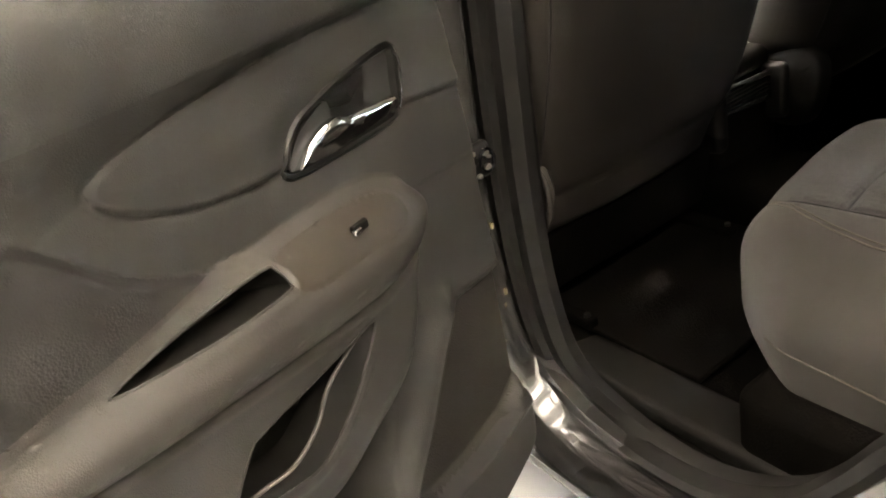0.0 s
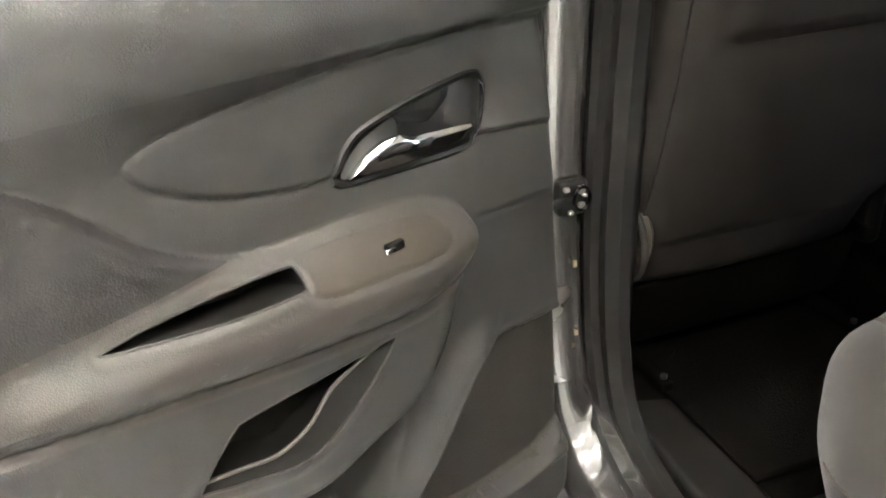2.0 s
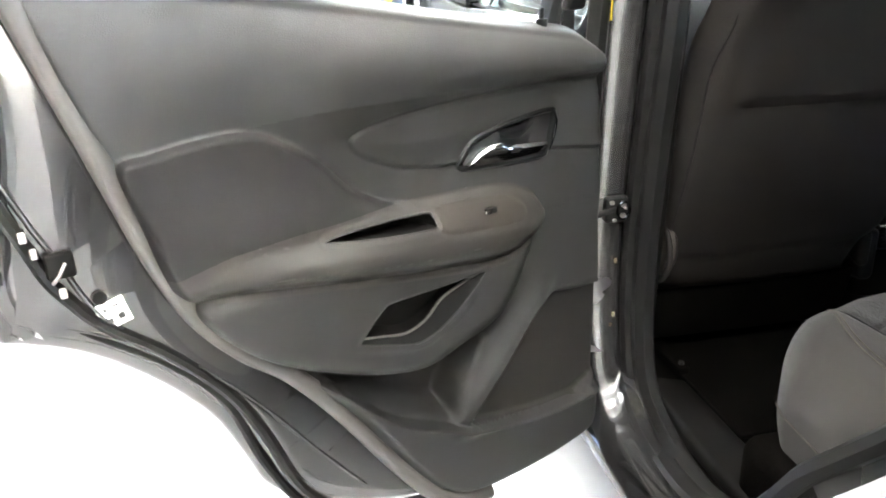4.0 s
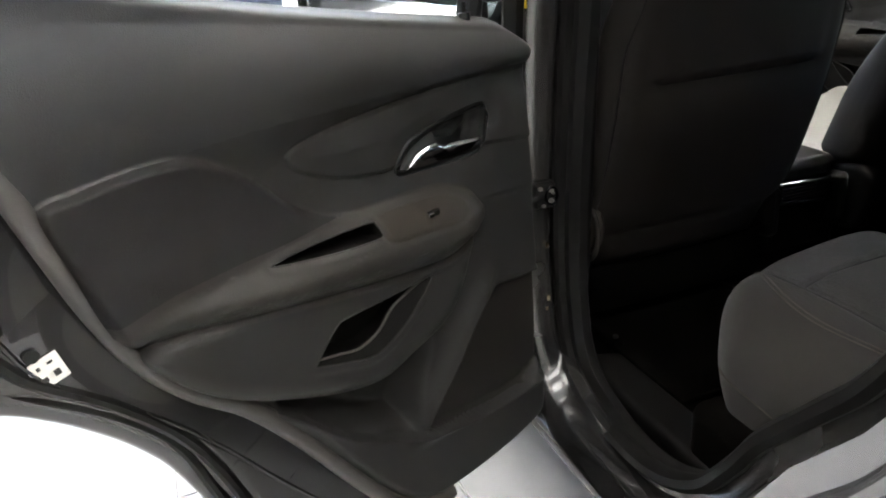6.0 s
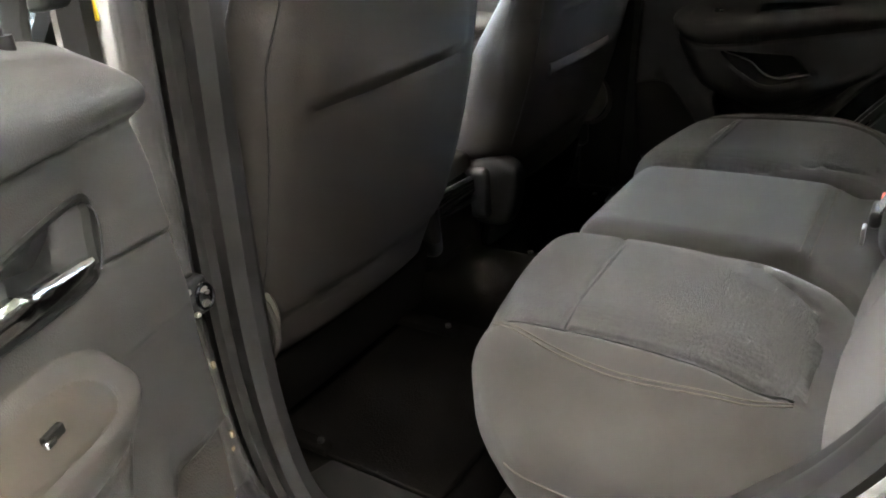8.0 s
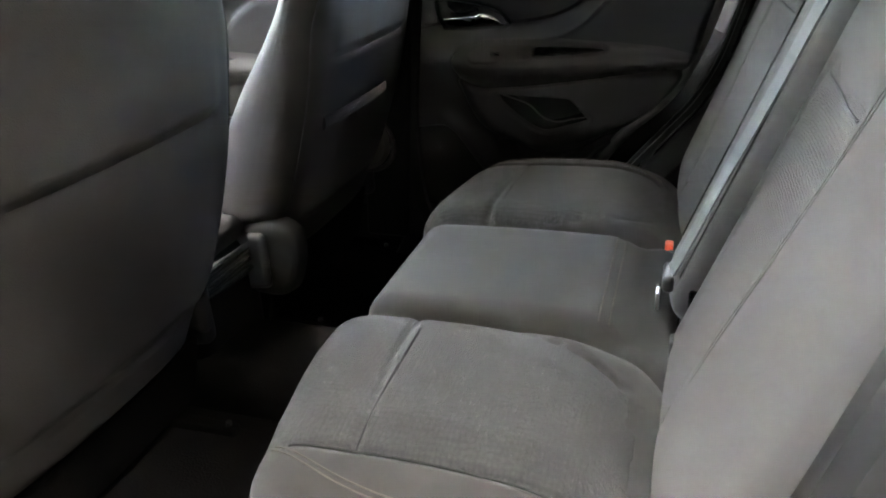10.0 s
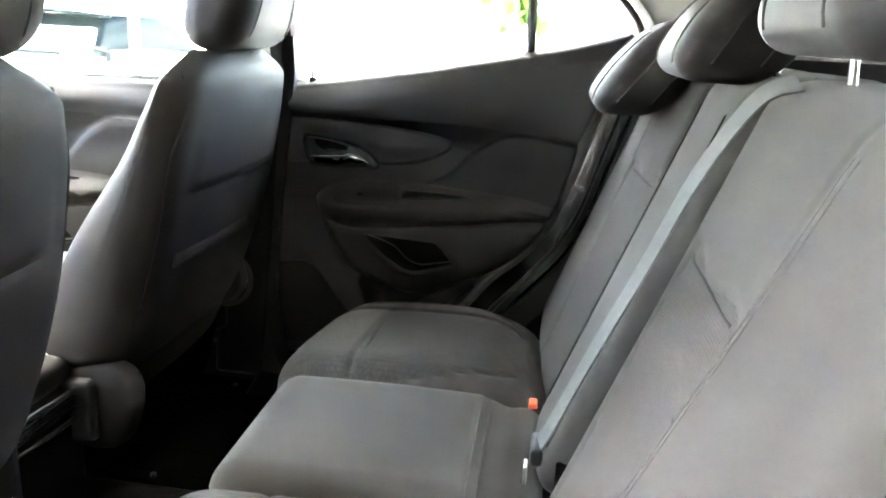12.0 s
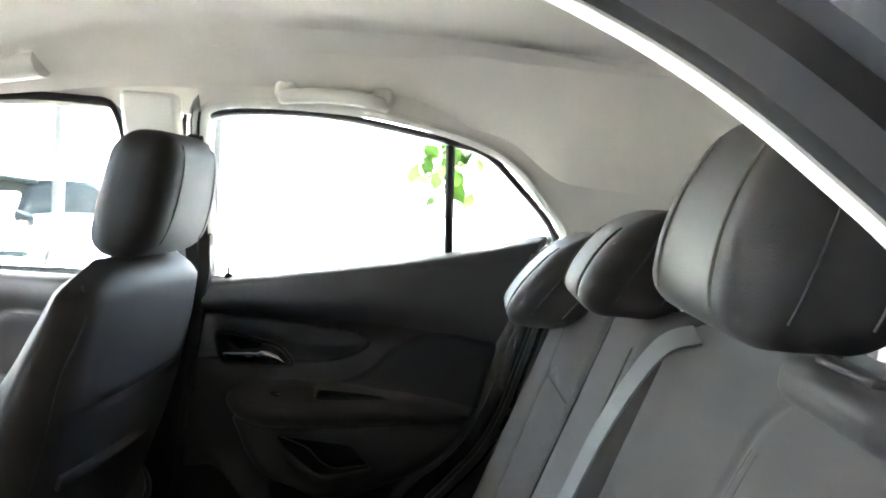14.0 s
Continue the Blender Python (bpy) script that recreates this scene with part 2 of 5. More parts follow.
def signed(loop, Y, Z):
    """Distance of points (Y, Z) inside (+) or outside (-) a closed loop, and the nearest place on it."""
    P = np.stack([Y.ravel(), Z.ravel()], 1)
    best = np.full(len(P), 1e9)
    near = np.zeros_like(P)
    inside = np.zeros(len(P), bool)
    n = len(loop)
    for i in range(n):
        a, b = loop[i], loop[(i + 1) % n]
        d = b - a
        u = np.clip(((P - a) @ d) / (d @ d + 1e-15), 0, 1)
        q = a + u[:, None] * d
        e = np.linalg.norm(P - q, axis=1)
        m = e < best
        best[m], near[m] = e[m], q[m]
        cross = (a[1] > P[:, 1]) != (b[1] > P[:, 1])
        xx = a[0] + (P[:, 1] - a[1]) * d[0] / (d[1] if abs(d[1]) > 1e-12 else 1e-12)
        inside ^= cross & (P[:, 0] < xx)
    return np.where(inside, best, -best).reshape(Y.shape), near


def sweep(loop, profile, closed=True):
    """A profile of (outward, x) run round a loop in the (y, z) plane."""
    nn = normals(loop)
    vs = [(x, p[0] + q[0] * o, p[1] + q[1] * o) for p, q in zip(loop, nn) for o, x in profile]
    return np.array(vs), grid_faces(len(loop), len(profile), closed, False)


def slab(loop, x0, x1):
    """A plate with the loop's outline in the (y, z) plane, from x0 to x1."""
    n = len(loop)
    vs = [(x0, *p) for p in loop] + [(x1, *p) for p in loop]
    fs = [tuple(range(n))[::-1], tuple(range(n, 2 * n))]
    fs += [(i, (i + 1) % n, n + (i + 1) % n, n + i) for i in range(n)]
    return np.array(vs), fs


def smooth(a, b, x):
    t = np.clip((x - a) / (b - a), 0, 1)
    return t * t * (3 - 2 * t)


ORIGIN = {}
MIRROR = [False]


def thing(name, at, label, category, group="", kind=""):
    ob = new(name)
    ob.empty_display_size = 0.05
    ob.location = at
    ORIGIN[ob.name] = np.array(at, float)
    return tagged(ob, label, category, group, kind)


def part(name, geo, mat, parent, label="", flat=False, recalc=True, sharp=True):
    """One mesh object under a thing or under a part; the geo is in the place's own metres."""
    v, f = np.array(geo[0], float), geo[1]
    if MIRROR[0]:
        v[:, 0] *= -1
        f = [tuple(q)[::-1] for q in f]
    o = ORIGIN[parent.name]
    me = bpy.data.meshes.new(name)
    me.from_pydata((v - o).tolist(), [], f)
    if recalc:
        bm = bmesh.new()
        bm.from_mesh(me)
        bmesh.ops.recalc_face_normals(bm, faces=bm.faces)
        bm.to_mesh(me)
        bm.free()
    me.materials.append(mat)
    if not flat:
        me.polygons.foreach_set("use_smooth", [True] * len(me.polygons))
        if sharp:
            me.set_sharp_from_angle(angle=radians(38))
    ob = new(name, me)
    ob.parent = parent
    ORIGIN[ob.name] = o
    if label:
        ob["label"] = label
    return ob


def solo(name, geo, mat, label, category, at=None, group="", kind="", flat=False):
    """A thing that is one mesh."""
    v, f = np.array(geo[0], float), geo[1]
    o = np.array(at if at is not None else (*(v[:, :2].min(0) + v[:, :2].max(0)) / 2, v[:, 2].min()))
    me = bpy.data.meshes.new(name)
    me.from_pydata((v - o).tolist(), [], f)
    bm = bmesh.new()
    bm.from_mesh(me)
    bmesh.ops.recalc_face_normals(bm, faces=bm.faces)
    bm.to_mesh(me)
    bm.free()
    me.materials.append(mat)
    if not flat:
        me.polygons.foreach_set("use_smooth", [True] * len(me.polygons))
        me.set_sharp_from_angle(angle=radians(35))
    ob = new(name, me)
    ob.location = o
    ORIGIN[ob.name] = o
    return tagged(ob, label, category, group, kind)


def block(x0, x1, y0, y1, z0, z1):
    v = [(x, y, z) for x in (x0, x1) for y in (y0, y1) for z in (z0, z1)]
    return np.array(v, float), [(0, 1, 3, 2), (4, 6, 7, 5), (0, 4, 5, 1), (2, 3, 7, 6), (0, 2, 6, 4), (1, 5, 7, 3)]


# ---- the hall ----
HX0, HX1, HY0, HY1, HH = -5.5, 5.0, -9.0, 6.7, 5.6
floor = solo("floor", block(HX0, HX1, HY0, HY1, -0.30, -0.006), M_GROUT, "pale grout bed under white polished floor tiles", "floor", kind="structure", flat=True)
solo("ground", block(-60, 60, -60, 60, -0.5, -0.32), material("paving", (0.74, 0.73, 0.70), 0.9), "pale sunlit paving outside the hall", "ground", kind="structure", flat=True)
solo("ceiling", block(HX0, HX1, HY0, HY1, HH, HH + 0.2), M_WALL, "plain white hall ceiling", "ceiling", kind="structure", flat=True)
# unseen walls: dark west one set close to cut light, paler south one bounces it
solo("wall_west", block(HX0 - 0.2, HX0, HY0, HY1, -0.3, HH), M_GREYWALL, "unseen dark grey hall wall that cuts side light", "wall", kind="structure", flat=True)
solo("wall_south", block(HX0, HX1, HY0 - 0.2, HY0, -0.3, HH), M_MIDWALL, "unseen light grey hall wall that bounces light", "wall", kind="structure", flat=True)
for k in range(3):
    for j in range(5):
        cx, cy = -3.5 + 1.8 * k, -5.0 + 2.2 * j
        lamp = thing("ceiling_light", (cx, cy, HH - 0.06), "square white ceiling light panel, lit", "ceiling light", "ceiling lights")
        part("diffuser", block(cx - 0.55, cx + 0.55, cy - 0.55, cy + 0.55, HH - 0.05, HH - 0.03), M_PANEL, lamp, flat=True)
        part("frame", join(block(cx - 0.6, cx - 0.55, cy - 0.6, cy + 0.6, HH - 0.06, HH), block(cx + 0.55, cx + 0.6, cy - 0.6, cy + 0.6, HH - 0.06, HH), block(cx - 0.55, cx + 0.55, cy - 0.6, cy - 0.55, HH - 0.06, HH), block(cx - 0.55, cx + 0.55, cy + 0.55, cy + 0.6, HH - 0.06, HH)), M_ALU, lamp, flat=True)
front = thing("window_1", (HX1, 0, 0), "tall glass hall front with slim aluminium mullions", "window", kind="structure")
posts = [HY0 + 0.05, -6.6, -4.0, -1.4 - 0.8, 1.43, 2.73, 5.3, HY1 - 0.05]
for k, y in enumerate(posts):
    part("mullion", block(HX1 - 0.05, HX1 + 0.05, y - 0.026, y + 0.026, 0, HH), M_ALU, front, flat=True)
    if k + 1 < len(posts):
        p = part("pane", block(HX1 - 0.006, HX1 + 0.006, y + 0.026, posts[k + 1] - 0.026, 0.06, HH), M_GLASS, front, flat=True)
        p.visible_shadow = False
part("rail", block(HX1 - 0.05, HX1 + 0.05, HY0, HY1, 0, 0.06), M_ALU, front, flat=True)
side = thing("window_2", (0, HY1, 0), "tall glass hall end with slim aluminium mullions", "window", kind="structure")
WX = -5.3
for k in range(6):
    x = WX + 0.05 + (HX1 - WX - 0.1) * k / 5
    part("mullion", block(x - 0.025, x + 0.025, HY1 - 0.05, HY1 + 0.05, 0, HH), M_ALU, side, flat=True)
    if k < 5:
        p = part("pane", block(x + 0.025, x + (HX1 - WX - 0.1) / 5 - 0.025, HY1 - 0.006, HY1 + 0.006, 0.06, HH), M_GLASS, side, flat=True)
        p.visible_shadow = False
part("rail", block(WX, HX1, HY1 - 0.05, HY1 + 0.05, 0, 0.06), M_ALU, side, flat=True)
# unseen strip of wall, dark to limit light beside the glass
solo("wall_north", block(HX0, WX - 0.002, HY1 - 0.1, HY1 + 0.1, -0.3, HH), M_GREYWALL, "unseen dark grey hall wall that cuts side light", "wall", kind="structure", flat=True)

# dark display board with a cross of yellow tape, ahead in the hall
board = thing("display_board", (-0.55, 6.0, 0), "dark blue display board with a yellow tape cross", "display board")
part("panel", rbox((0.86, 0.10, 0.93), 0.015, 6, (-0.62, 6.0, 0.49)), M_NAVY, board)
part("foot", rbox((0.95, 0.35, 0.04), 0.012, 5, (-0.62, 6.0, 0.02)), M_STEEL, board)
for sg in (-1, 1):
    part("tape", (lambda g: (np.asarray(g[0]) @ np.array(Matrix.Rotation(radians(28 * sg), 3, 'Y')).T + np.array([-0.52, 5.943 - 0.002 * sg, 0.87]), g[1]))(block(-0.20, 0.20, -0.001, 0.001, -0.032, 0.032)), M_YELLOW, board, "yellow tape strip", flat=True)

# white car parked outside the glass front, its tail towards the hall
car = thing("parked_car", (10.0, 5.68, -0.32), "white hatchback with dark glass parked on the paving", "car")


def hull(stations, base, power, n=28):
    """A rounded body from stations (along, half width, top); the tail is at the low end."""
    v = []
    for y, w, z in stations:
        for a in np.linspace(0, 2 * math.pi, n, endpoint=False):
            c, q = math.cos(a), math.sin(a)
            v.append((10.0 + y, 5.68 + w * math.copysign(abs(c) ** power, c), -0.32 + base + (z - base) * (0.5 + 0.5 * math.copysign(abs(q) ** power, q))))
    return np.array(v), grid_faces(len(stations), n, False, True) + [tuple(range(n)), tuple(range(len(v) - n, len(v)))]


part("body", hull([(-2.0, 0.62, 0.78), (-1.93, 0.80, 1.00), (-1.4, 0.85, 1.03), (-0.6, 0.87, 1.02), (0.3, 0.87, 0.98), (1.0, 0.85, 0.92), (1.7, 0.78, 0.82), (2.05, 0.60, 0.62)], 0.22, 0.45), M_WHITEPAINT, car, "white painted body")
part("cabin_glass", hull([(-1.90, 0.70, 1.02), (-1.62, 0.66, 1.40), (-0.7, 0.64, 1.49), (0.1, 0.60, 1.45), (0.95, 0.68, 0.96)], 0.90, 0.4), M_FARGLASS, car, "dark cabin glass")
part("roof", hull([(-1.60, 0.60, 1.47), (-0.7, 0.60, 1.53), (0.0, 0.56, 1.49)], 1.42, 0.5), M_WHITEPAINT, car, "white painted roof")
part("tail_spoiler", rbox((0.30, 1.28, 0.06), 0.028, 10, (8.33, 5.68, 1.135), lambda v: np.column_stack([v[:, 0] + 0.18 * v[:, 1] ** 2, v[:, 1], v[:, 2] - 0.10 * v[:, 1] ** 2])), M_FARGLASS, car, "black tail spoiler")
part("tailgate", rbox((0.10, 1.30, 0.46), 0.045, 8, (8.06, 5.68, 0.72), lambda v: np.column_stack([v[:, 0] + 0.45 * np.clip(v[:, 2], 0, 1), v[:, 1], v[:, 2]])), M_WHITEPAINT, car, "white tailgate")
part("bumper_strip", rbox((0.10, 1.62, 0.07), 0.025, 8, (7.985, 5.68, 0.19), lambda v: np.column_stack([v[:, 0] + 0.12 * v[:, 1] ** 2, v[:, 1], v[:, 2]])), M_FARGLASS, car, "dark bumper strip")
part("plate_recess", rbox((0.04, 0.60, 0.05), 0.015, 6, (7.995, 5.75, 0.62)), M_FARGLASS, car, "dark recess over the plate")
for yy in (-1.3, 1.35):
    for xx in (-0.78, 0.78):
        w = part("wheel", tube([(10.0 + yy, 5.68 + xx - 0.1, 0.0), (10.0 + yy, 5.68 + xx + 0.1, 0.0)], 0.32, 24), M_TYRE, car)
        part("rim", tube([(10.0 + yy, 5.68 + xx * 1.14 - 0.01, 0.0), (10.0 + yy, 5.68 + xx * 1.14 + 0.01, 0.0)], 0.2, 20), M_STEEL, w)
for e in (-1, 1):
    lamp = part("tail_light", rbox((0.12, 0.20, 0.14), 0.03, 6, (8.04, 5.68 + e * 0.76, 0.64), lambda v: np.column_stack([v[:, 0] + 0.35 * np.abs(v[:, 1]), v[:, 1], v[:, 2] + 0.35 * e * -v[:, 1]])), M_FARGLASS, car, "dark tail light")
    part("lens", rbox((0.03, 0.10, 0.05), 0.012, 4, (7.985, 5.68 + e * 0.80, 0.585)), M_RED, lamp, "red lens")

# tree outside, with one branch hanging before the far window
tree = thing("tree", (7.6, -1.6, -0.32), "broad-leaved tree with bright green leaves outside", "tree")
part("trunk", tube(curve([(7.6, -1.6, -0.32), (7.63, -1.62, 0.8), (7.58, -1.55, 1.9), (7.6, -1.5, 3.2)], 6), [0.11 - 0.0042 * i for i in range(19)], 10), M_BARK, tree)
rng = random.Random(5)
limbs = [[(7.6, -1.55, 1.9), (7.5, -1.3, 2.3), (7.35, -0.85, 2.25), (7.3, -0.45, 1.95), (7.3, -0.22, 1.45)], [(7.6, -1.5, 2.4), (7.9, -1.9, 3.0), (8.1, -2.3, 3.3)], [(7.6, -1.5, 2.9), (7.3, -1.9, 3.4), (7.0, -2.2, 3.6)], [(7.6, -1.5, 3.0), (7.8, -1.0, 3.5), (7.9, -0.6, 3.8)]]
leaves_v, leaves_f = [], []
for k, lb in enumerate(limbs):
    C = curve(lb, 6)
    part("limb", tube(C, [0.04 * (1 - 0.8 * i / (len(C) - 1)) for i in range(len(C))], 8), M_BARK, tree)
    for n in range(170 if k == 0 else 120):
        p = C[rng.randrange(len(C) // 3, len(C))]
        spread = 0.20 if k == 0 else 0.5
        c = Vector(p) + Vector((rng.gauss(0, spread), rng.gauss(0, spread), rng.gauss(0, spread * 0.9)))
        R = Euler((rng.uniform(0.4, 1.4), rng.uniform(-0.5, 0.5), rng.uniform(0, 6.3))).to_matrix()
        a = rng.uniform(0.09, 0.16)
        pts = [(0, -a, 0), (a * 0.55, -a * 0.4, 0.01), (a * 0.62, a * 0.2, 0.015), (0, a * 1.1, -0.02), (-a * 0.62, a * 0.2, 0.015), (-a * 0.55, -a * 0.4, 0.01), (0, 0, -0.005)]
        b0 = len(leaves_v)
        leaves_v += [tuple(c + R @ Vector(q)) for q in pts]
        leaves_f += [(b0 + 6, b0 + i, b0 + (i + 1) % 6) for i in range(6)]
part("crown", (np.array(leaves_v), leaves_f), M_LEAF, tree, "bright green leaves", recalc=False)

# ---- the car's shared outlines, (y, z) in metres ----
OPENING = outline([(-0.055, 0.62), (-0.062, 0.45), (-0.10, 0.345), (-0.20, 0.305), (-0.36, 0.31), (-0.47, 0.365), (-0.535, 0.445), (-0.585, 0.525), (-0.66, 0.615), (-0.72, 0.69), (-0.765, 0.78), (-0.80, 0.90), (-0.835, 1.02), (-0.868, 1.12), (-0.872, 1.18), (-0.855, 1.231), (-0.816, 1.270), (-0.767, 1.307), (-0.708, 1.338), (-0.63, 1.368), (-0.50, 1.394), (-0.38, 1.402), (-0.24, 1.404), (-0.13, 1.394), (-0.10, 1.35), (-0.105, 1.20), (-0.10, 1.05), (-0.075, 0.85)])
TRIM = outline([(-0.035, 0.96), (-0.018, 0.80), (-0.004, 0.60), (0.004, 0.40), (-0.006, 0.31), (-0.085, 0.280), (-0.21, 0.268), (-0.297, 0.275), (-0.361, 0.316), (-0.427, 0.402), (-0.504, 0.520), (-0.572, 0.609), (-0.635, 0.667), (-0.683, 0.729), (-0.716, 0.804), (-0.742, 0.887), (-0.766, 0.968), (-0.791, 1.049), (-0.82, 1.14), (-0.825, 1.175), (-0.72, 1.148), (-0.605, 1.122), (-0.45, 1.090), (-0.30, 1.063), (-0.16, 1.040), (-0.085, 1.026), (-0.05, 1.00)], 5)

OPENING_FAR = outline([(-0.055, 0.62), (-0.062, 0.45), (-0.10, 0.345), (-0.20, 0.305), (-0.36, 0.31), (-0.47, 0.365), (-0.535, 0.445), (-0.585, 0.525), (-0.66, 0.615), (-0.72, 0.69), (-0.765, 0.78), (-0.80, 0.90), (-0.835, 1.02), (-0.868, 1.12), (-0.868, 1.162), (-0.854, 1.198), (-0.812, 1.246), (-0.764, 1.298), (-0.708, 1.336), (-0.63, 1.364), (-0.50, 1.392), (-0.38, 1.402), (-0.24, 1.404), (-0.13, 1.394), (-0.10, 1.35), (-0.105, 1.20), (-0.10, 1.05), (-0.075, 0.85)])


def tumble(g, k=0.30, z0=1.05):
    """Lean everything above the belt line inwards, as the car's sides do."""
    v = np.array(g[0])
    v[:, 0] -= k * np.clip(v[:, 2] - z0, 0, 1)
    return v, g[1]


HINGE = (-0.838, 0.007)
SWING = -68.2


GRIP = outline([(-0.297, 0.852), (-0.275, 0.884), (-0.24, 0.897), (-0.19, 0.907), (-0.135, 0.913), (-0.122, 0.905), (-0.124, 0.885), (-0.136, 0.852), (-0.155, 0.844), (-0.25, 0.846)], 5)
LOOPS = {
    "trim": TRIM,
    "insert": outline([(0.03, 0.952), (-0.171, 0.953), (-0.286, 0.948), (-0.389, 0.937), (-0.447, 0.926), (-0.463, 0.913), (-0.448, 0.894), (-0.405, 0.874), (-0.353, 0.863), (-0.29, 0.858), (-0.125, 0.852), (0.03, 0.846)], 5),
    "fabric": outline([(-0.741, 0.927), (-0.70, 0.940), (-0.63, 0.949), (-0.58, 0.945), (-0.545, 0.926), (-0.509, 0.900), (-0.465, 0.856), (-0.415, 0.828), (-0.375, 0.816), (-0.45, 0.809), (-0.60, 0.804), (-0.705, 0.783), (-0.728, 0.85)], 5),
    "arm": outline([(-0.715, 0.795), (-0.64, 0.818), (-0.55, 0.822), (-0.42, 0.824), (-0.309, 0.822), (-0.235, 0.815), (-0.192, 0.800), (-0.174, 0.772), (-0.186, 0.745), (-0.23, 0.732), (-0.357, 0.742), (-0.49, 0.754), (-0.603, 0.764), (-0.69, 0.778)], 5),
    "lower": outline([(-0.690, 0.742), (-0.632, 0.668), (-0.548, 0.616), (-0.451, 0.575), (-0.374, 0.560), (-0.312, 0.577), (-0.233, 0.612), (-0.185, 0.69), (-0.19, 0.74), (-0.40, 0.75), (-0.60, 0.77)], 5),
    "well": outline([(-0.530, 0.604), (-0.481, 0.553), (-0.435, 0.508), (-0.383, 0.472), (-0.335, 0.450), (-0.310, 0.447), (-0.290, 0.50), (-0.262, 0.575), (-0.30, 0.582), (-0.374, 0.556), (-0.451, 0.570)], 4),
    "speaker": outline([(-0.118, 0.612), (-0.07, 0.606), (0.02, 0.59), (0.03, 0.50), (0.02, 0.41), (-0.073, 0.395), (-0.178, 0.400), (-0.285, 0.425), (-0.262, 0.468), (-0.224, 0.513), (-0.170, 0.588), (-0.148, 0.607)], 5),
    "lip": outline([(0.03, 0.420), (-0.03, 0.410), (-0.073, 0.393), (-0.178, 0.398), (-0.290, 0.425), (-0.383, 0.466), (-0.435, 0.500), (-0.56, 0.58), (-0.56, 0.2), (0.05, 0.2)], 4),
    "switch": outline([(-0.353, 0.808), (-0.280, 0.809), (-0.226, 0.803), (-0.203, 0.788), (-0.218, 0.771), (-0.281, 0.772), (-0.352, 0.779)], 4),
    "pull": outline([(-0.522, 0.8035), (-0.505, 0.806), (-0.483, 0.8075), (-0.420, 0.8085), (-0.370, 0.8075), (-0.361, 0.804), (-0.360, 0.792), (-0.366, 0.789), (-0.422, 0.791), (-0.485, 0.797), (-0.515, 0.801)], 4),
    "pocket": outline([(-0.484, 0.646), (-0.478, 0.655), (-0.461, 0.674), (-0.442, 0.691), (-0.432, 0.694), (-0.365, 0.697), (-0.290, 0.700), (-0.277, 0.697), (-0.297, 0.674), (-0.339, 0.641), (-0.387, 0.620), (-0.445, 0.633), (-0.476, 0.643)], 4),
    "grip": GRIP,
}


def line_distance(Y, Z, a, b):
    a, b = np.array(a), np.array(b)
    d = b - a
    u = np.clip(((Y - a[0]) * d[0] + (Z - a[1]) * d[1]) / (d @ d), 0, 1)
    return np.hypot(Y - a[0] - u * d[0], Z - a[1] - u * d[1])


def arm_lines(Y):
    """Top line, lower crease and end rounding of the armrest along the door."""
    e = np.sqrt(np.clip(1 - np.clip((Y + 0.262) / 0.104, 0, 1) ** 2, 0, 1))
    top = np.interp(Y, [-0.80, -0.715, -0.64, -0.55, -0.42, -0.309, -0.262], [0.772, 0.792, 0.810, 0.819, 0.825, 0.824, 0.822])
    crease = 0.700 + 0.060 * smooth(-0.2, -0.78, Y)
    return 0.772 + (top - 0.772) * e, 0.772 - (0.772 - crease) * e, e


ARM_Y = np.concatenate([np.linspace(-0.735, -0.27, 24), -0.262 + 0.1035 * np.sin(np.linspace(0.05, math.pi / 2, 18))])
LOOPS["arm"] = np.array([(y, arm_lines(y)[1]) for y in ARM_Y] + [(y, arm_lines(y)[0]) for y in ARM_Y[:-1][::-1]])
LOOPS["pad"] = outline([(-0.741, 0.927), (-0.70, 0.940), (-0.63, 0.949), (-0.58, 0.945), (-0.545, 0.926), (-0.509, 0.900), (-0.465, 0.856), (-0.415, 0.830), (-0.365, 0.818), (-0.36, 0.79), (-0.45, 0.770), (-0.60, 0.770), (-0.712, 0.765), (-0.728, 0.85)], 5)


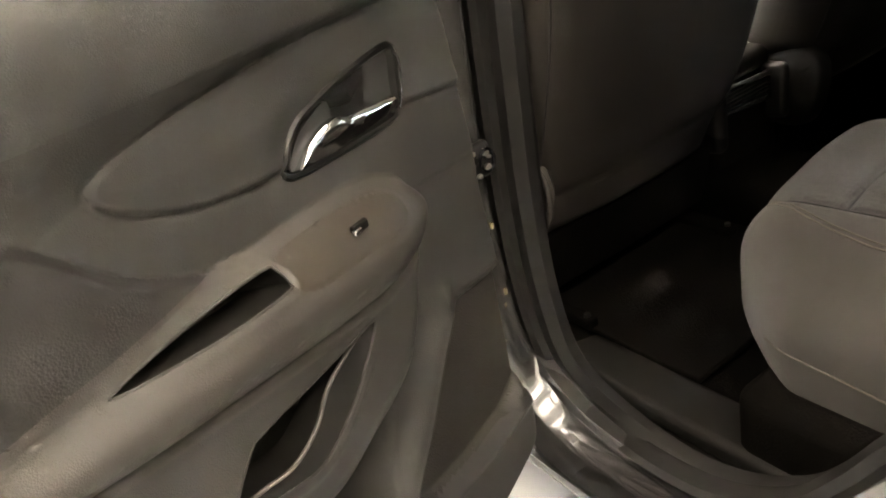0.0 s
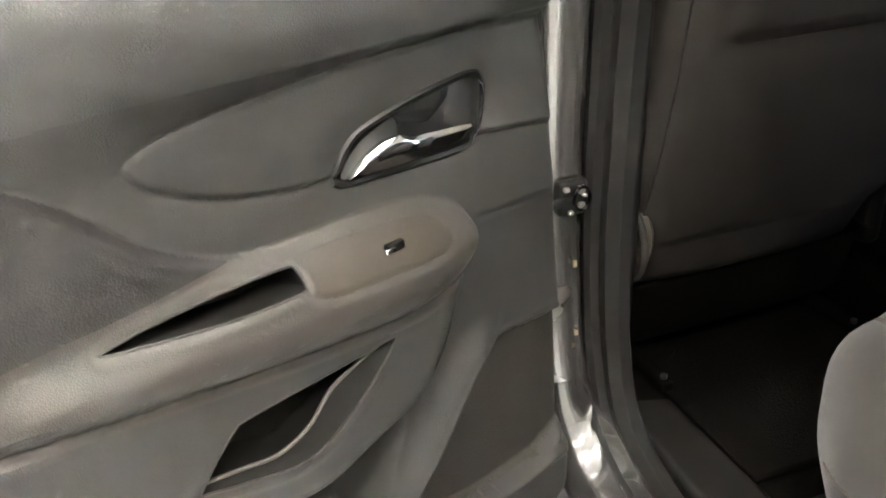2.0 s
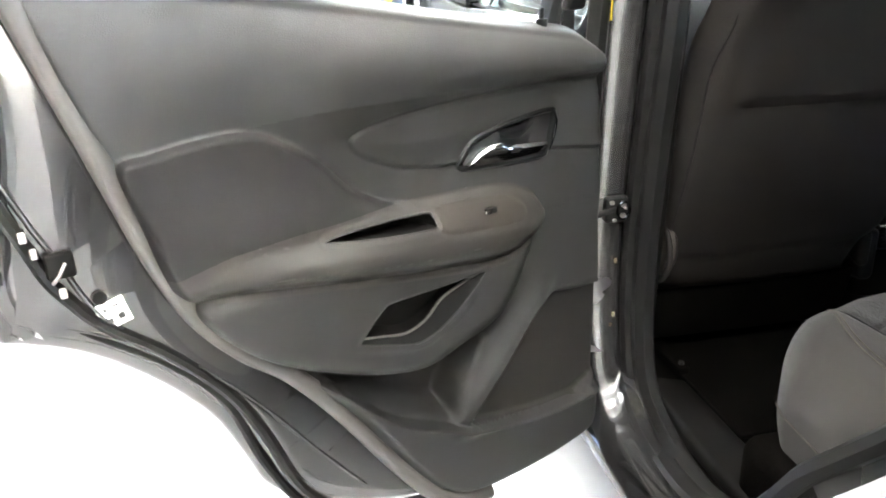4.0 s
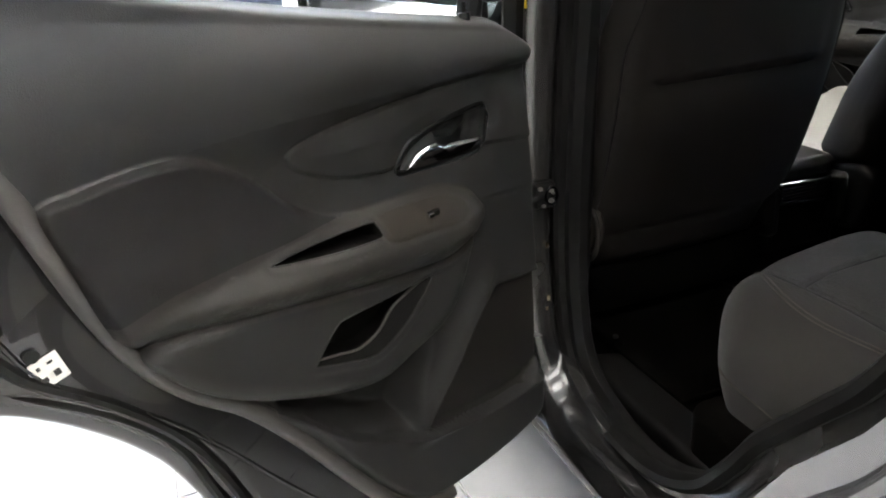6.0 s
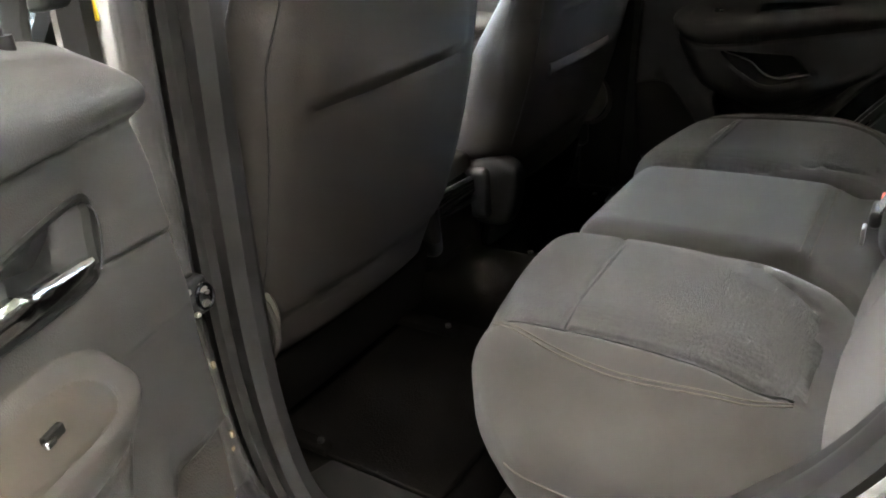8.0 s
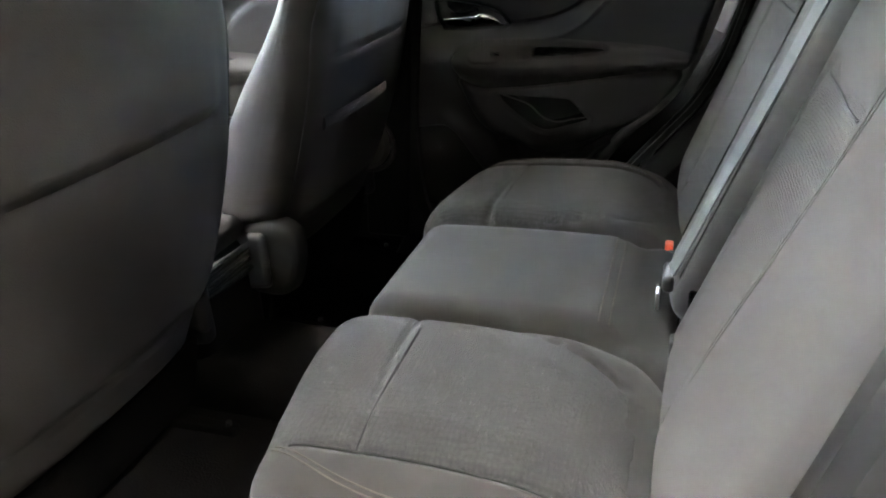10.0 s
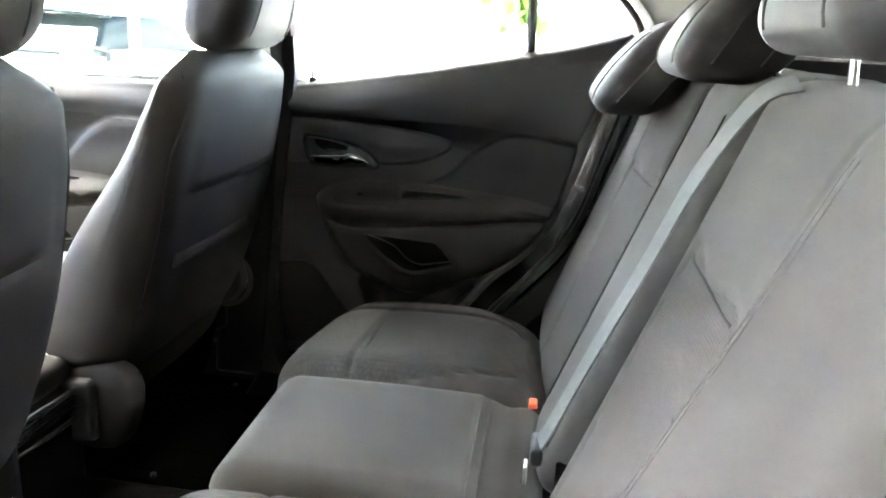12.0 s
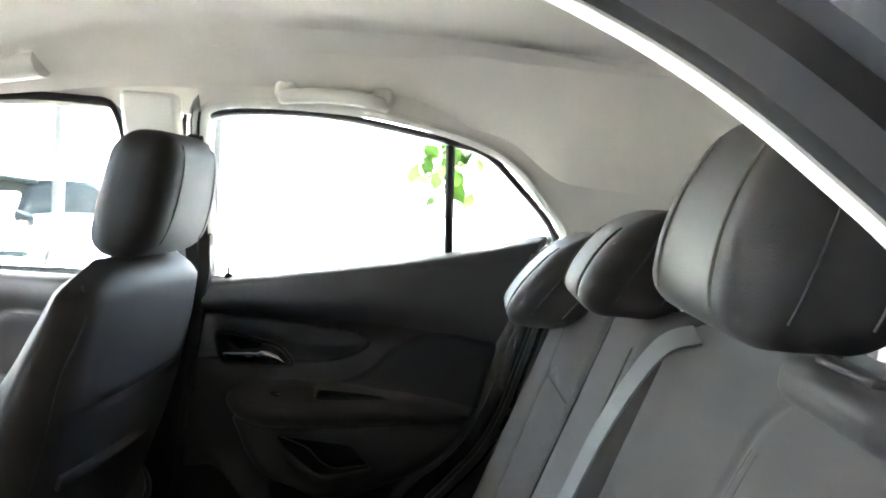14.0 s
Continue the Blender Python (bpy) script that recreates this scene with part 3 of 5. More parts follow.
def door_relief(Y, Z, S):
    """How far the door's lining stands out towards the cabin, region by region."""
    edge = S["trim"]
    low = 0.962 - 0.022 * smooth(-0.45, -0.75, Y)          # lower edge of the upper lining
    belt = 1.036 - 0.205 * (Y + 0.14)
    foot = np.interp(Y, [-0.80, -0.741, -0.63, -0.58, -0.53, -0.463, -0.389, -0.286, -0.171, 0.0], [0.915, 0.925, 0.947, 0.943, 0.922, 0.916, 0.936, 0.947, 0.952, 0.952])
    r = np.clip((Z - low) / np.maximum(belt - low, 0.03), 0, 1)
    f = 1 - 0.94 * smooth(-0.44, -0.63, Y)
    upper = 0.022 * f + 0.012 * np.sin(np.pi * np.clip(r * 1.3, 0, 1)) - 0.022 * f * r ** 2.2
    tuck = 0.022 * f * np.clip(1 - (low - Z) / np.maximum(low - foot, 0.004), 0, 1) ** 1.2
    h = np.where(Z > low, upper, tuck)
    ins = S["insert"]
    dish = np.exp(-(np.maximum(-S["grip"], 0) / 0.022) ** 2)
    h += 0.0045 * smooth(-0.0008, 0.0035, ins) + 0.005 * smooth(0.0, 0.05, ins) * (1 - 0.8 * dish)
    h -= 0.0016 * np.exp(-((ins + 0.0015) / 0.0020) ** 2)
    h -= 0.006 * dish * (Z < low)
    # padded panel, armrest and pocket panel: the proudest one shows
    pad = S["pad"]
    ph = 0.016 * np.sqrt(smooth(-0.001, 0.008, pad)) - 0.003 * np.exp(-((pad + 0.003) / 0.0030) ** 2) * smooth(0.935, 0.915, Z)
    ph += 0.014 * smooth(0.900, 0.815, Z) * smooth(0.0, 0.02, pad) * smooth(-0.40, -0.52, Y)
    top, crease, e = arm_lines(Y)
    q = (top - Z) / np.maximum(top - crease, 0.004)
    a = np.clip(q, 0, 1)
    qm = 0.52
    crisp = np.where(a < qm, 1 - np.clip((qm - a) / qm, 0, 1) ** 1.7, np.clip(1 - ((a - qm) / (1 - qm)) ** 2.4, 0, 1) ** 0.85)
    size = (0.022 + 0.032 * smooth(-0.74, -0.48, Y)) * e ** 0.5
    arm = np.where((q > 0) & (q < 1), crisp * size, 0.0)
    lower = S["lower"]
    dome = 0.032 * np.sqrt(np.clip(1 - (1 - np.clip(lower / 0.034, 0, 1)) ** 2, 0, 1)) * smooth(0.79, 0.76, Z)
    field = 0.006 * smooth(0.885, 0.84, Z) * smooth(0.70, 0.78, Z)
    # a soft fillet where the padded panel runs into the armrest
    soft = 0.0005 + 0.016 * smooth(-0.36, -0.46, Y)
    both = np.maximum(ph, arm) + np.maximum(soft - np.abs(ph - arm), 0) ** 2 / (4 * soft) * smooth(0.0, 0.02, pad)
    h += np.maximum(np.maximum(both, field), dome * smooth(0.78, 0.98, q))
    h -= 0.0016 * np.exp(-(((Z - crease)) / 0.0030) ** 2) * (lower > 0.004)
    rim = S["switch"]
    h -= 0.0020 * np.exp(-(rim / 0.0028) ** 2)
    h += 0.0022 * np.exp(-((S["pull"] + 0.0045) / 0.0032) ** 2)
    h += 0.0022 * np.exp(-((S["pocket"] + 0.006) / 0.005) ** 2) * smooth(0.672, 0.655, Z)
    h -= 0.055 * smooth(-0.008, 0.028, S["well"])
    # ridge that borders the speaker, from the armrest's end down to the foot
    sp = S["speaker"]
    out = np.maximum(-sp, 0)
    side = smooth(-0.115, -0.165, Y + 0.30 * (0.60 - Z)) * smooth(0.40, 0.44, Z)
    h += 0.020 * np.exp(-((out - 0.006) / 0.026) ** 2) * side * (sp < 0.002) * smooth(0.72, 0.60, Z)
    h += 0.0030 * np.exp(-((sp + 0.003) / 0.0030) ** 2)
    h -= 0.010 * smooth(-0.001, 0.0045, sp)
    h += 0.026 * smooth(-0.001, 0.004, S["lip"]) * smooth(0.0, 0.03, edge)
    h -= 0.0015 * np.exp(-(line_distance(Y, Z, (-0.466, 0.912), (-0.53, 0.898)) / 0.003) ** 2)
    h -= 0.0012 * np.exp(-(line_distance(Y, Z, (-0.165, 0.768), (0.0, 0.757)) / 0.003) ** 2)
    h -= 0.022 * (1 - smooth(0.0, 0.016, edge)) ** 2
    return h


def lining_x(P):
    """The lining's place across the car at points (y, z)."""
    S = {k: signed(l, P[:, 0], P[:, 1])[0] for k, l in LOOPS.items()}
    return 0.69 + 0.05 * np.clip(0.62 - P[:, 1], 0, 1) - door_relief(P[:, 0], P[:, 1], S)


LINING = {}


def lining_mesh(step):
    """The lining as one sheet on a fine grid that follows the outlines, with a zone for each face."""
    if step in LINING:
        return LINING[step]
    Y, Z = np.meshgrid(np.arange(-0.840, 0.016, step), np.arange(0.256, 1.188, step), indexing='ij')
    for name, loop in LOOPS.items():
        d, near = signed(loop, Y, Z)
        near = near.reshape(Y.shape + (2,))
        m = (d < 0) & (d > -step * 1.5) if name == "trim" else np.abs(d) < step * 0.55
        Y, Z = np.where(m, near[..., 0], Y), np.where(m, near[..., 1], Z)
    S = {k: signed(l, Y, Z)[0] for k, l in LOOPS.items()}
    h = door_relief(Y, Z, S)
    for _ in range(2):                                     # moulded edges are never knife sharp
        h[1:-1] = (h[:-2] + 2 * h[1:-1] + h[2:]) / 4
        h[:, 1:-1] = (h[:, :-2] + 2 * h[:, 1:-1] + h[:, 2:]) / 4
    X = 0.69 + 0.05 * np.clip(0.62 - Z, 0, 1) - h
    V = np.stack([X, Y, Z], -1).reshape(-1, 3)
    faces = np.array(grid_faces(*Y.shape))
    d = S["trim"].reshape(-1)[faces]
    mean = {k: a.reshape(-1)[faces].mean(1) for k, a in S.items()}
    keep = (d > -1e-4).all(1) & (mean["pull"] < 0) & (mean["pocket"] < 0) & (mean["grip"] < 0)
    zone = np.zeros(len(faces), int)
    low = 0.9605 - 0.022 * smooth(-0.45, -0.75, Y)
    zone[(Z - low).reshape(-1)[faces].mean(1) > 0] = 1
    ym, zm = Y.reshape(-1)[faces].mean(1), Z.reshape(-1)[faces].mean(1)
    zone[(ym < -0.69) & (zm > 0.772) & (mean["pad"] < 0)] = 1
    for k, name in ((2, "insert"), (3, "fabric"), (4, "arm"), (5, "switch")):
        zone[mean[name] > 0] = k
    zone[(mean["speaker"] > 0) & (mean["lip"] < 0)] = 6
    zone[~keep] = -1
    LINING[step] = (V, faces, zone)
    return LINING[step]


def bowl(loop, depth, shrink, shift=(0, 0)):
    """A recess behind a hole in the lining."""
    x = lining_x(loop)
    c = loop.mean(0)
    rings = []
    for k, (s, d) in enumerate(((1.0, 0.0), (1.0, 0.35), (1 - 0.3 * shrink, 0.75), (1 - shrink, 1.0), (0.3, 1.02))):
        P = (loop - c) * s + c + np.array(shift) * d
        rings.append(np.column_stack([x + (0.0015 if k == 0 else depth * d), P]))
    n = len(loop)
    return np.vstack(rings), grid_faces(5, n, False, True) + [tuple(range(4 * n, 5 * n))]


def build_lining(door, dy=0.0, dz=0.0, step=0.0019):
    V, faces, zone = lining_mesh(step)
    off = np.array([0, dy, dz])
    if dy:
        V = V.copy()
        low, belt = 0.958, 1.036 - 0.205 * (V[:, 1] + 0.14)
        V[:, 2] = np.where(V[:, 2] > low, low + (V[:, 2] - low) * 0.085 / np.maximum(belt - low, 0.02), V[:, 2])
    names = [("lower_panel", M_TRIM, ""), ("upper_panel", M_UPPER, "soft grey upper door lining"), ("handle_panel", M_TRIM, ""), ("padded_panel", M_PAD, "padded vinyl panel"), ("armrest", M_ARM, "brownish grey armrest"), ("switch_panel", M_SWITCH, "brown-tinted switch panel"), ("speaker_grille", M_GRILLE, "perforated speaker cover")]
    for z, (name, mat, label) in enumerate(names):
        f = faces[zone == z]
        used, inv = np.unique(f, return_inverse=True)
        part(name, (V[used] + off, [tuple(q) for q in inv.reshape(f.shape).tolist()]), mat, door, label, recalc=False, sharp=False)
    sh = lambda g: (np.asarray(g[0]) + off, g[1])
    # bowls and pocket front coloured near black, their shade put into the colour
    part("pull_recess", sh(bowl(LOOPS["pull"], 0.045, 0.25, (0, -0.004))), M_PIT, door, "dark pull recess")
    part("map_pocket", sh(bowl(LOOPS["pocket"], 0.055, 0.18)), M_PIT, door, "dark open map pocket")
    for key in ("pull", "pocket"):
        R = LOOPS[key]
        part(key + "_rim", sh(tube(np.column_stack([lining_x(R) + 0.0008, R]), 0.0017, 6, True)), M_TRIM, door)
    L = curve([(-0.480, 0.650), (-0.444, 0.643), (-0.409, 0.637), (-0.377, 0.648), (-0.348, 0.674), (-0.316, 0.687), (-0.284, 0.696)], 6)
    F = curve([(-0.482, 0.646), (-0.445, 0.634), (-0.400, 0.622), (-0.362, 0.628), (-0.335, 0.644), (-0.305, 0.667), (-0.280, 0.695)], 6)
    fx = lining_x(F)
    V = [(fx[i] + 0.001 + 0.010 * k ** 0.6, *(F[i] * (1 - k) + L[i] * k)) for i in range(len(F)) for k in (0.0, 0.3, 0.7, 1.0)]
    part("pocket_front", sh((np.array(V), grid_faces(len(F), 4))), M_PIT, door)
    # lip and edge rim carry their highlight as a lighter colour
    part("pocket_lip", sh(tube(np.column_stack([fx + 0.009, L]), 0.0019, 8)), M_RIM, door)
    R = curve([(-0.25, 0.271), (-0.297, 0.277), (-0.361, 0.318), (-0.427, 0.404), (-0.504, 0.522), (-0.572, 0.611), (-0.635, 0.669), (-0.683, 0.731), (-0.716, 0.806), (-0.742, 0.889), (-0.766, 0.970), (-0.791, 1.051), (-0.815, 1.13)], 6)
    R = R[R[:, 1] < 0.95] if dy else R
    part("edge_rim", sh(tube(np.column_stack([np.full(len(R), 0.695), R + np.array([0.003, 0.002])]), 0.0140, 12)), M_RIM, door)


def build_handle(door, dy=0.0, dz=0.0):
    """Inside handle: black bezel bowl with a chrome lever."""
    off = np.array([0, dy, dz])
    sh = lambda g: (np.asarray(g[0]) + off, g[1])
    x = lining_x(GRIP)
    n = normals(GRIP)
    prof = [(0.0040, 0.002), (0.0035, -0.001), (0.001, -0.003), (-0.003, -0.002), (-0.006, 0.004)]
    V = np.array([(x[i] + d, *(GRIP[i] + n[i] * o)) for i in range(len(GRIP)) for o, d in prof])
    b = part("handle_bezel", sh((V, grid_faces(len(GRIP), len(prof), True, False))), M_BEZEL, door, "black handle surround")
    inner = GRIP - n * 0.006
    c = np.array([-0.185, 0.884])
    rings = [(1.0, 0.004), (0.93, 0.018), (0.75, 0.026), (0.4, 0.028), (0.05, 0.028)]
    V = np.array([(x[i] * (s > 0.9) + x.mean() * (s <= 0.9) + d, *((inner[i] - c) * s + c)) for s, d in rings for i in range(len(inner))])
    part("handle_bowl", sh((V, grid_faces(5, len(inner), False, True) + [tuple(range(4 * len(inner), 5 * len(inner)))])), M_SATIN, b, "satin grey bowl")
    xm = float(x.mean())
    U = np.linspace(0, 1, 34)
    ly = -0.285 + 0.143 * U
    top = np.interp(ly, [-0.285, -0.275, -0.264, -0.253, -0.243, -0.2285, -0.221, -0.2145, -0.18, -0.142], [0.8535, 0.861, 0.8686, 0.8735, 0.877, 0.8785, 0.876, 0.8725, 0.8695, 0.867])
    low = np.interp(ly, [-0.285, -0.25, -0.20, -0.15, -0.142], [0.8515, 0.8505, 0.8495, 0.8515, 0.856])
    leaf = np.exp(-((ly + 0.232) / 0.022) ** 2)
    ring = []
    for y, zt, zb, lf in zip(ly, top, low, leaf):
        d = 0.007 + 0.005 * lf
        ring += [(xm + 0.006, y, zt - 0.002), (xm - d * 0.7, y, zt), (xm - d, y, zt - 0.12 * (zt - zb)), (xm - d - 0.001, y, zt - 0.28 * (zt - zb)), (xm - d * 0.75, y, zt - 0.62 * (zt - zb)), (xm - d * 0.25, y, zb), (xm + 0.006, y, zb + 0.001)]
    nr = 7
    part("lever", sh((np.array(ring), grid_faces(len(ly), nr, False, True) + [tuple(range(nr)), tuple(range(nr * (len(ly) - 1), nr * len(ly)))])), M_CHROME, b, "curved chrome lever")
    cover = outline([(-0.289, 0.853), (-0.272, 0.876), (-0.245, 0.889), (-0.226, 0.892), (-0.228, 0.870), (-0.25, 0.855)], 4)
    part("lever_pivot", sh(slab(cover, xm + 0.012, xm + 0.001)), M_SATIN, b, "satin grey pivot cover")
    part("lever_edge", sh(tube(curve([(xm - 0.006, -0.136, 0.853), (xm - 0.008, -0.128, 0.875), (xm - 0.007, -0.124, 0.897), (xm - 0.005, -0.128, 0.906)], 6), 0.0009, 8)), M_BLADE, b)


def build_rear_door(open_angle, mirrored):
    MIRROR[0] = mirrored
    s = -1 if mirrored else 1
    name = "left" if mirrored else "right"
    state = "open rear car door with grey plastic lining" if mirrored else "closed rear car door with dark plastic lining"
    door = thing("rear_car_door", (s * -HINGE[0], HINGE[1], 0.27), state, "car door", "rear car doors")
    build_lining(door)
    build_handle(door)
    # window switch and lock pin
    sx = float(lining_x(np.array([(-0.274, 0.790)]))[0])
    sw = part("window_switch", rbox((0.006, 0.020, 0.009), 0.002, 4, (sx, -0.270, 0.794)), M_PIT, door)
    part("switch_tab", rbox((0.005, 0.011, 0.006), 0.002, 4, (sx - 0.003, -0.277, 0.793)), M_CHROME, sw, "small chrome switch tab")
    part("lock_pin", tube([(0.706, -0.137, 1.028), (0.706, -0.137, 1.056)], 0.0035, 8), M_DARK, door)
    part("pin_collar", tube([(0.706, -0.137, 1.030), (0.706, -0.137, 1.041)], 0.009, 12), M_DARK, door)
    # painted steel shell behind the lining
    shell = outline([(-0.022, 0.985), (0.010, 0.80), (0.022, 0.60), (0.018, 0.36), (-0.03, 0.285), (-0.15, 0.262), (-0.33, 0.262), (-0.42, 0.283), (-0.52, 0.333), (-0.60, 0.395), (-0.632, 0.470), (-0.670, 0.550), (-0.729, 0.625), (-0.80, 0.688), (-0.862, 0.720), (-0.884, 0.728), (-0.890, 0.742), (-0.904, 0.80), (-0.892, 0.90), (-0.875, 1.00), (-0.870, 1.17), (-0.70, 1.135), (-0.55, 1.10), (-0.35, 1.06), (-0.15, 1.015), (-0.06, 0.998)], 5)
    n = normals(shell)
    ring = [(-0.070, 0.722), (-0.054, 0.7135), (-0.046, 0.716), (-0.038, 0.734), (-0.026, 0.738), (-0.020, 0.752), (-0.008, 0.757), (-0.002, 0.764), (0.0, 0.772), (0.0, 0.786), (-0.004, 0.792)]
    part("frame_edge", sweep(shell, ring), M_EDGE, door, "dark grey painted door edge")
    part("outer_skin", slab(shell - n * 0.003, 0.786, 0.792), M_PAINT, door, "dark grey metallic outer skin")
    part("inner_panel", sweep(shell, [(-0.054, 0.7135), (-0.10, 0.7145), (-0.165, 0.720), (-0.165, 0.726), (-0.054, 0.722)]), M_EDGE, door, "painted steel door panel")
    inner = curve([(-0.838, 1.12), (-0.862, 1.02), (-0.868, 0.945), (-0.855, 0.899), (-0.840, 0.857), (-0.826, 0.814), (-0.808, 0.782), (-0.782, 0.746), (-0.715, 0.684), (-0.655, 0.610), (-0.615, 0.532), (-0.569, 0.413), (-0.50, 0.345), (-0.36, 0.292), (-0.10, 0.288)], 5)
    outer = curve([(-0.870, 1.12), (-0.886, 1.02), (-0.888, 0.901), (-0.870, 0.826), (-0.846, 0.774), (-0.795, 0.728), (-0.710, 0.655), (-0.648, 0.573), (-0.605, 0.450), (-0.54, 0.350), (-0.36, 0.274), (-0.10, 0.268)], 5)
    ridge = curve([(-0.845, 1.08), (-0.852, 0.955), (-0.834, 0.887), (-0.812, 0.832), (-0.786, 0.765), (-0.752, 0.722), (-0.669, 0.640), (-0.600, 0.555), (-0.541, 0.470), (-0.47, 0.375)], 5)
    for path, x, r in ((inner, 0.716, 0.0085), (outer, 0.742, 0.008)):
        part("edge_seal", tube(np.column_stack([np.full(len(path), x), path]), r, 8), M_RUBBER, door, "black rubber edge seal")
    part("flange_ridge", tube(np.column_stack([np.full(len(ridge), 0.7135), ridge]), 0.0035, 8), M_EDGE, door, "painted flange ridge")
    # window
    win = outline([(-0.10, 1.02), (-0.085, 1.20), (-0.095, 1.35), (-0.13, 1.378), (-0.26, 1.389), (-0.38, 1.386), (-0.50, 1.371), (-0.615, 1.351), (-0.690, 1.329), (-0.760, 1.268), (-0.832, 1.190), (-0.822, 1.145), (-0.60, 1.080), (-0.38, 1.035), (-0.16, 0.995)], 5)
    frame_profile = [(-0.002, 0.735), (0.001, 0.722), (0.006, 0.718), (0.012, 0.722), (0.012, 0.760), (0.0, 0.765), (-0.002, 0.750)]
    part("window_frame", tumble(sweep(win, frame_profile + frame_profile[:1])), M_DARK, door, "matt black window frame")
    part("window_post", tumble(rbox((0.02, 0.034, 0.285), 0.006, 6, (0.700, -0.084, 1.193))), M_DARK, door)
    part("window_bar", tumble(tube([(0.738, -0.621, 1.10), (0.738, -0.617, 1.20), (0.738, -0.611, 1.35)], 0.0105, 8)), M_DARK, door)
    g = part("window_glass", tumble(slab(win, 0.740, 0.743)), M_GLASS, door)
    g.visible_shadow = False
    # latch and label on the rear edge
    latch = part("latch", rbox((0.012, 0.030, 0.030), 0.004, 4, (0.709, -0.811, 0.829)), M_PIT, door, "black door latch")
    part("latch_claw", tube([(0.701, -0.822, 0.812), (0.697, -0.815, 0.820), (0.701, -0.806, 0.833)], 0.0022, 8), M_STEEL, latch)
    for y, z in ((-0.840, 0.868), (-0.833, 0.848), (-0.814, 0.797)):
        part("latch_fitting", rbox((0.006, 0.008, 0.012), 0.002, 4, (0.706, y, z)), M_STEEL, latch)
    part("plug", tube([(0.714, -0.779, 0.780), (0.709, -0.779, 0.780)], 0.008, 12), M_DARK, door)
    if mirrored:
        def tilt(g):
            v = np.array(g[0]) @ np.array(Matrix.Rotation(radians(14), 3, 'X')).T
            return v + np.array([0.7118, -0.768, 0.757]), g[1]
        lab = part("label", tilt(rbox((0.002, 0.034, 0.034), 0.0008, 3)), M_WHITE, door, "white printed sticker")
        for a, b, w, h in ((-0.007, 0.008, 0.002, 0.0022), (0.006, 0.009, 0.003, 0.0012), (-0.007, -0.007, 0.0035, 0.0030), (0.007, -0.006, 0.0035, 0.0036)):
            part("print", tilt(block(-0.0018, -0.0012, a - w, a + w, b - h, b + h)), M_INK, lab, flat=True)
    for z in (0.52, 0.86):
        part("hinge", rbox((0.06, 0.03, 0.05), 0.006, 4, (0.795, 0.02, z)), M_STEEL, door)
    MIRROR[0] = False
    door.rotation_euler = (0, 0, radians(open_angle))
    return door


build_rear_door(0.0, False)
build_rear_door(SWING, True)

# ---- car body ----
body = thing("car_body", (0, 0, 0.16), "dark grey metallic car shell with beige headliner", "car")


def run_of(loop, test):
    """The indices of the stretch of a closed loop that passes a test."""
    n = len(loop)
    ok = [bool(test(p)) for p in loop]
    start = next(i for i in range(n) if ok[i] and not ok[i - 1])
    out = []
    while ok[start % n] and len(out) < n:
        out.append(start % n)
        start += 1
    return out


def sweep_run(loop, run, profile):
    nn = normals(loop)
    vs = [(x, loop[i][0] + nn[i][0] * o, loop[i][1] + nn[i][1] * o) for i in run for o, x in profile]
    return tumble((np.array(vs), grid_faces(len(run), len(profile))))


def sweep_mix(loop, run, rear, front, low=None):
    """A sweep whose profile changes from the rear edge of the opening to the front pillar, and to the sill below."""
    nn = normals(loop)
    vs = []
    for i in run:
        w = float(smooth(-0.34, -0.12, loop[i][0]) * smooth(1.30, 1.08, loop[i][1]))
        d = float(smooth(0.42, 0.33, loop[i][1])) if low else 0.0
        for (o, x), (o2, x2), (o4, x4) in zip(rear, front, low or rear):
            o3 = o + (o2 - o) * w + 0.0022 * w * math.sin(15 * loop[i][1]) * min(1, max(0, (x2 - 0.705) / 0.02))
            x3 = x + (x2 - x) * w
            o3, x3 = o3 + (o4 - o3) * d, x3 + (x4 - x3) * d
            vs.append((x3, loop[i][0] + nn[i][0] * o3, loop[i][1] + nn[i][1] * o3))
    return tumble((np.array(vs), grid_faces(len(run), len(rear))))


UPPER_RUN = run_of(OPENING, lambda p: p[1] > 1.10)
LOWER_RUN = run_of(OPENING, lambda p: p[1] < 1.14)


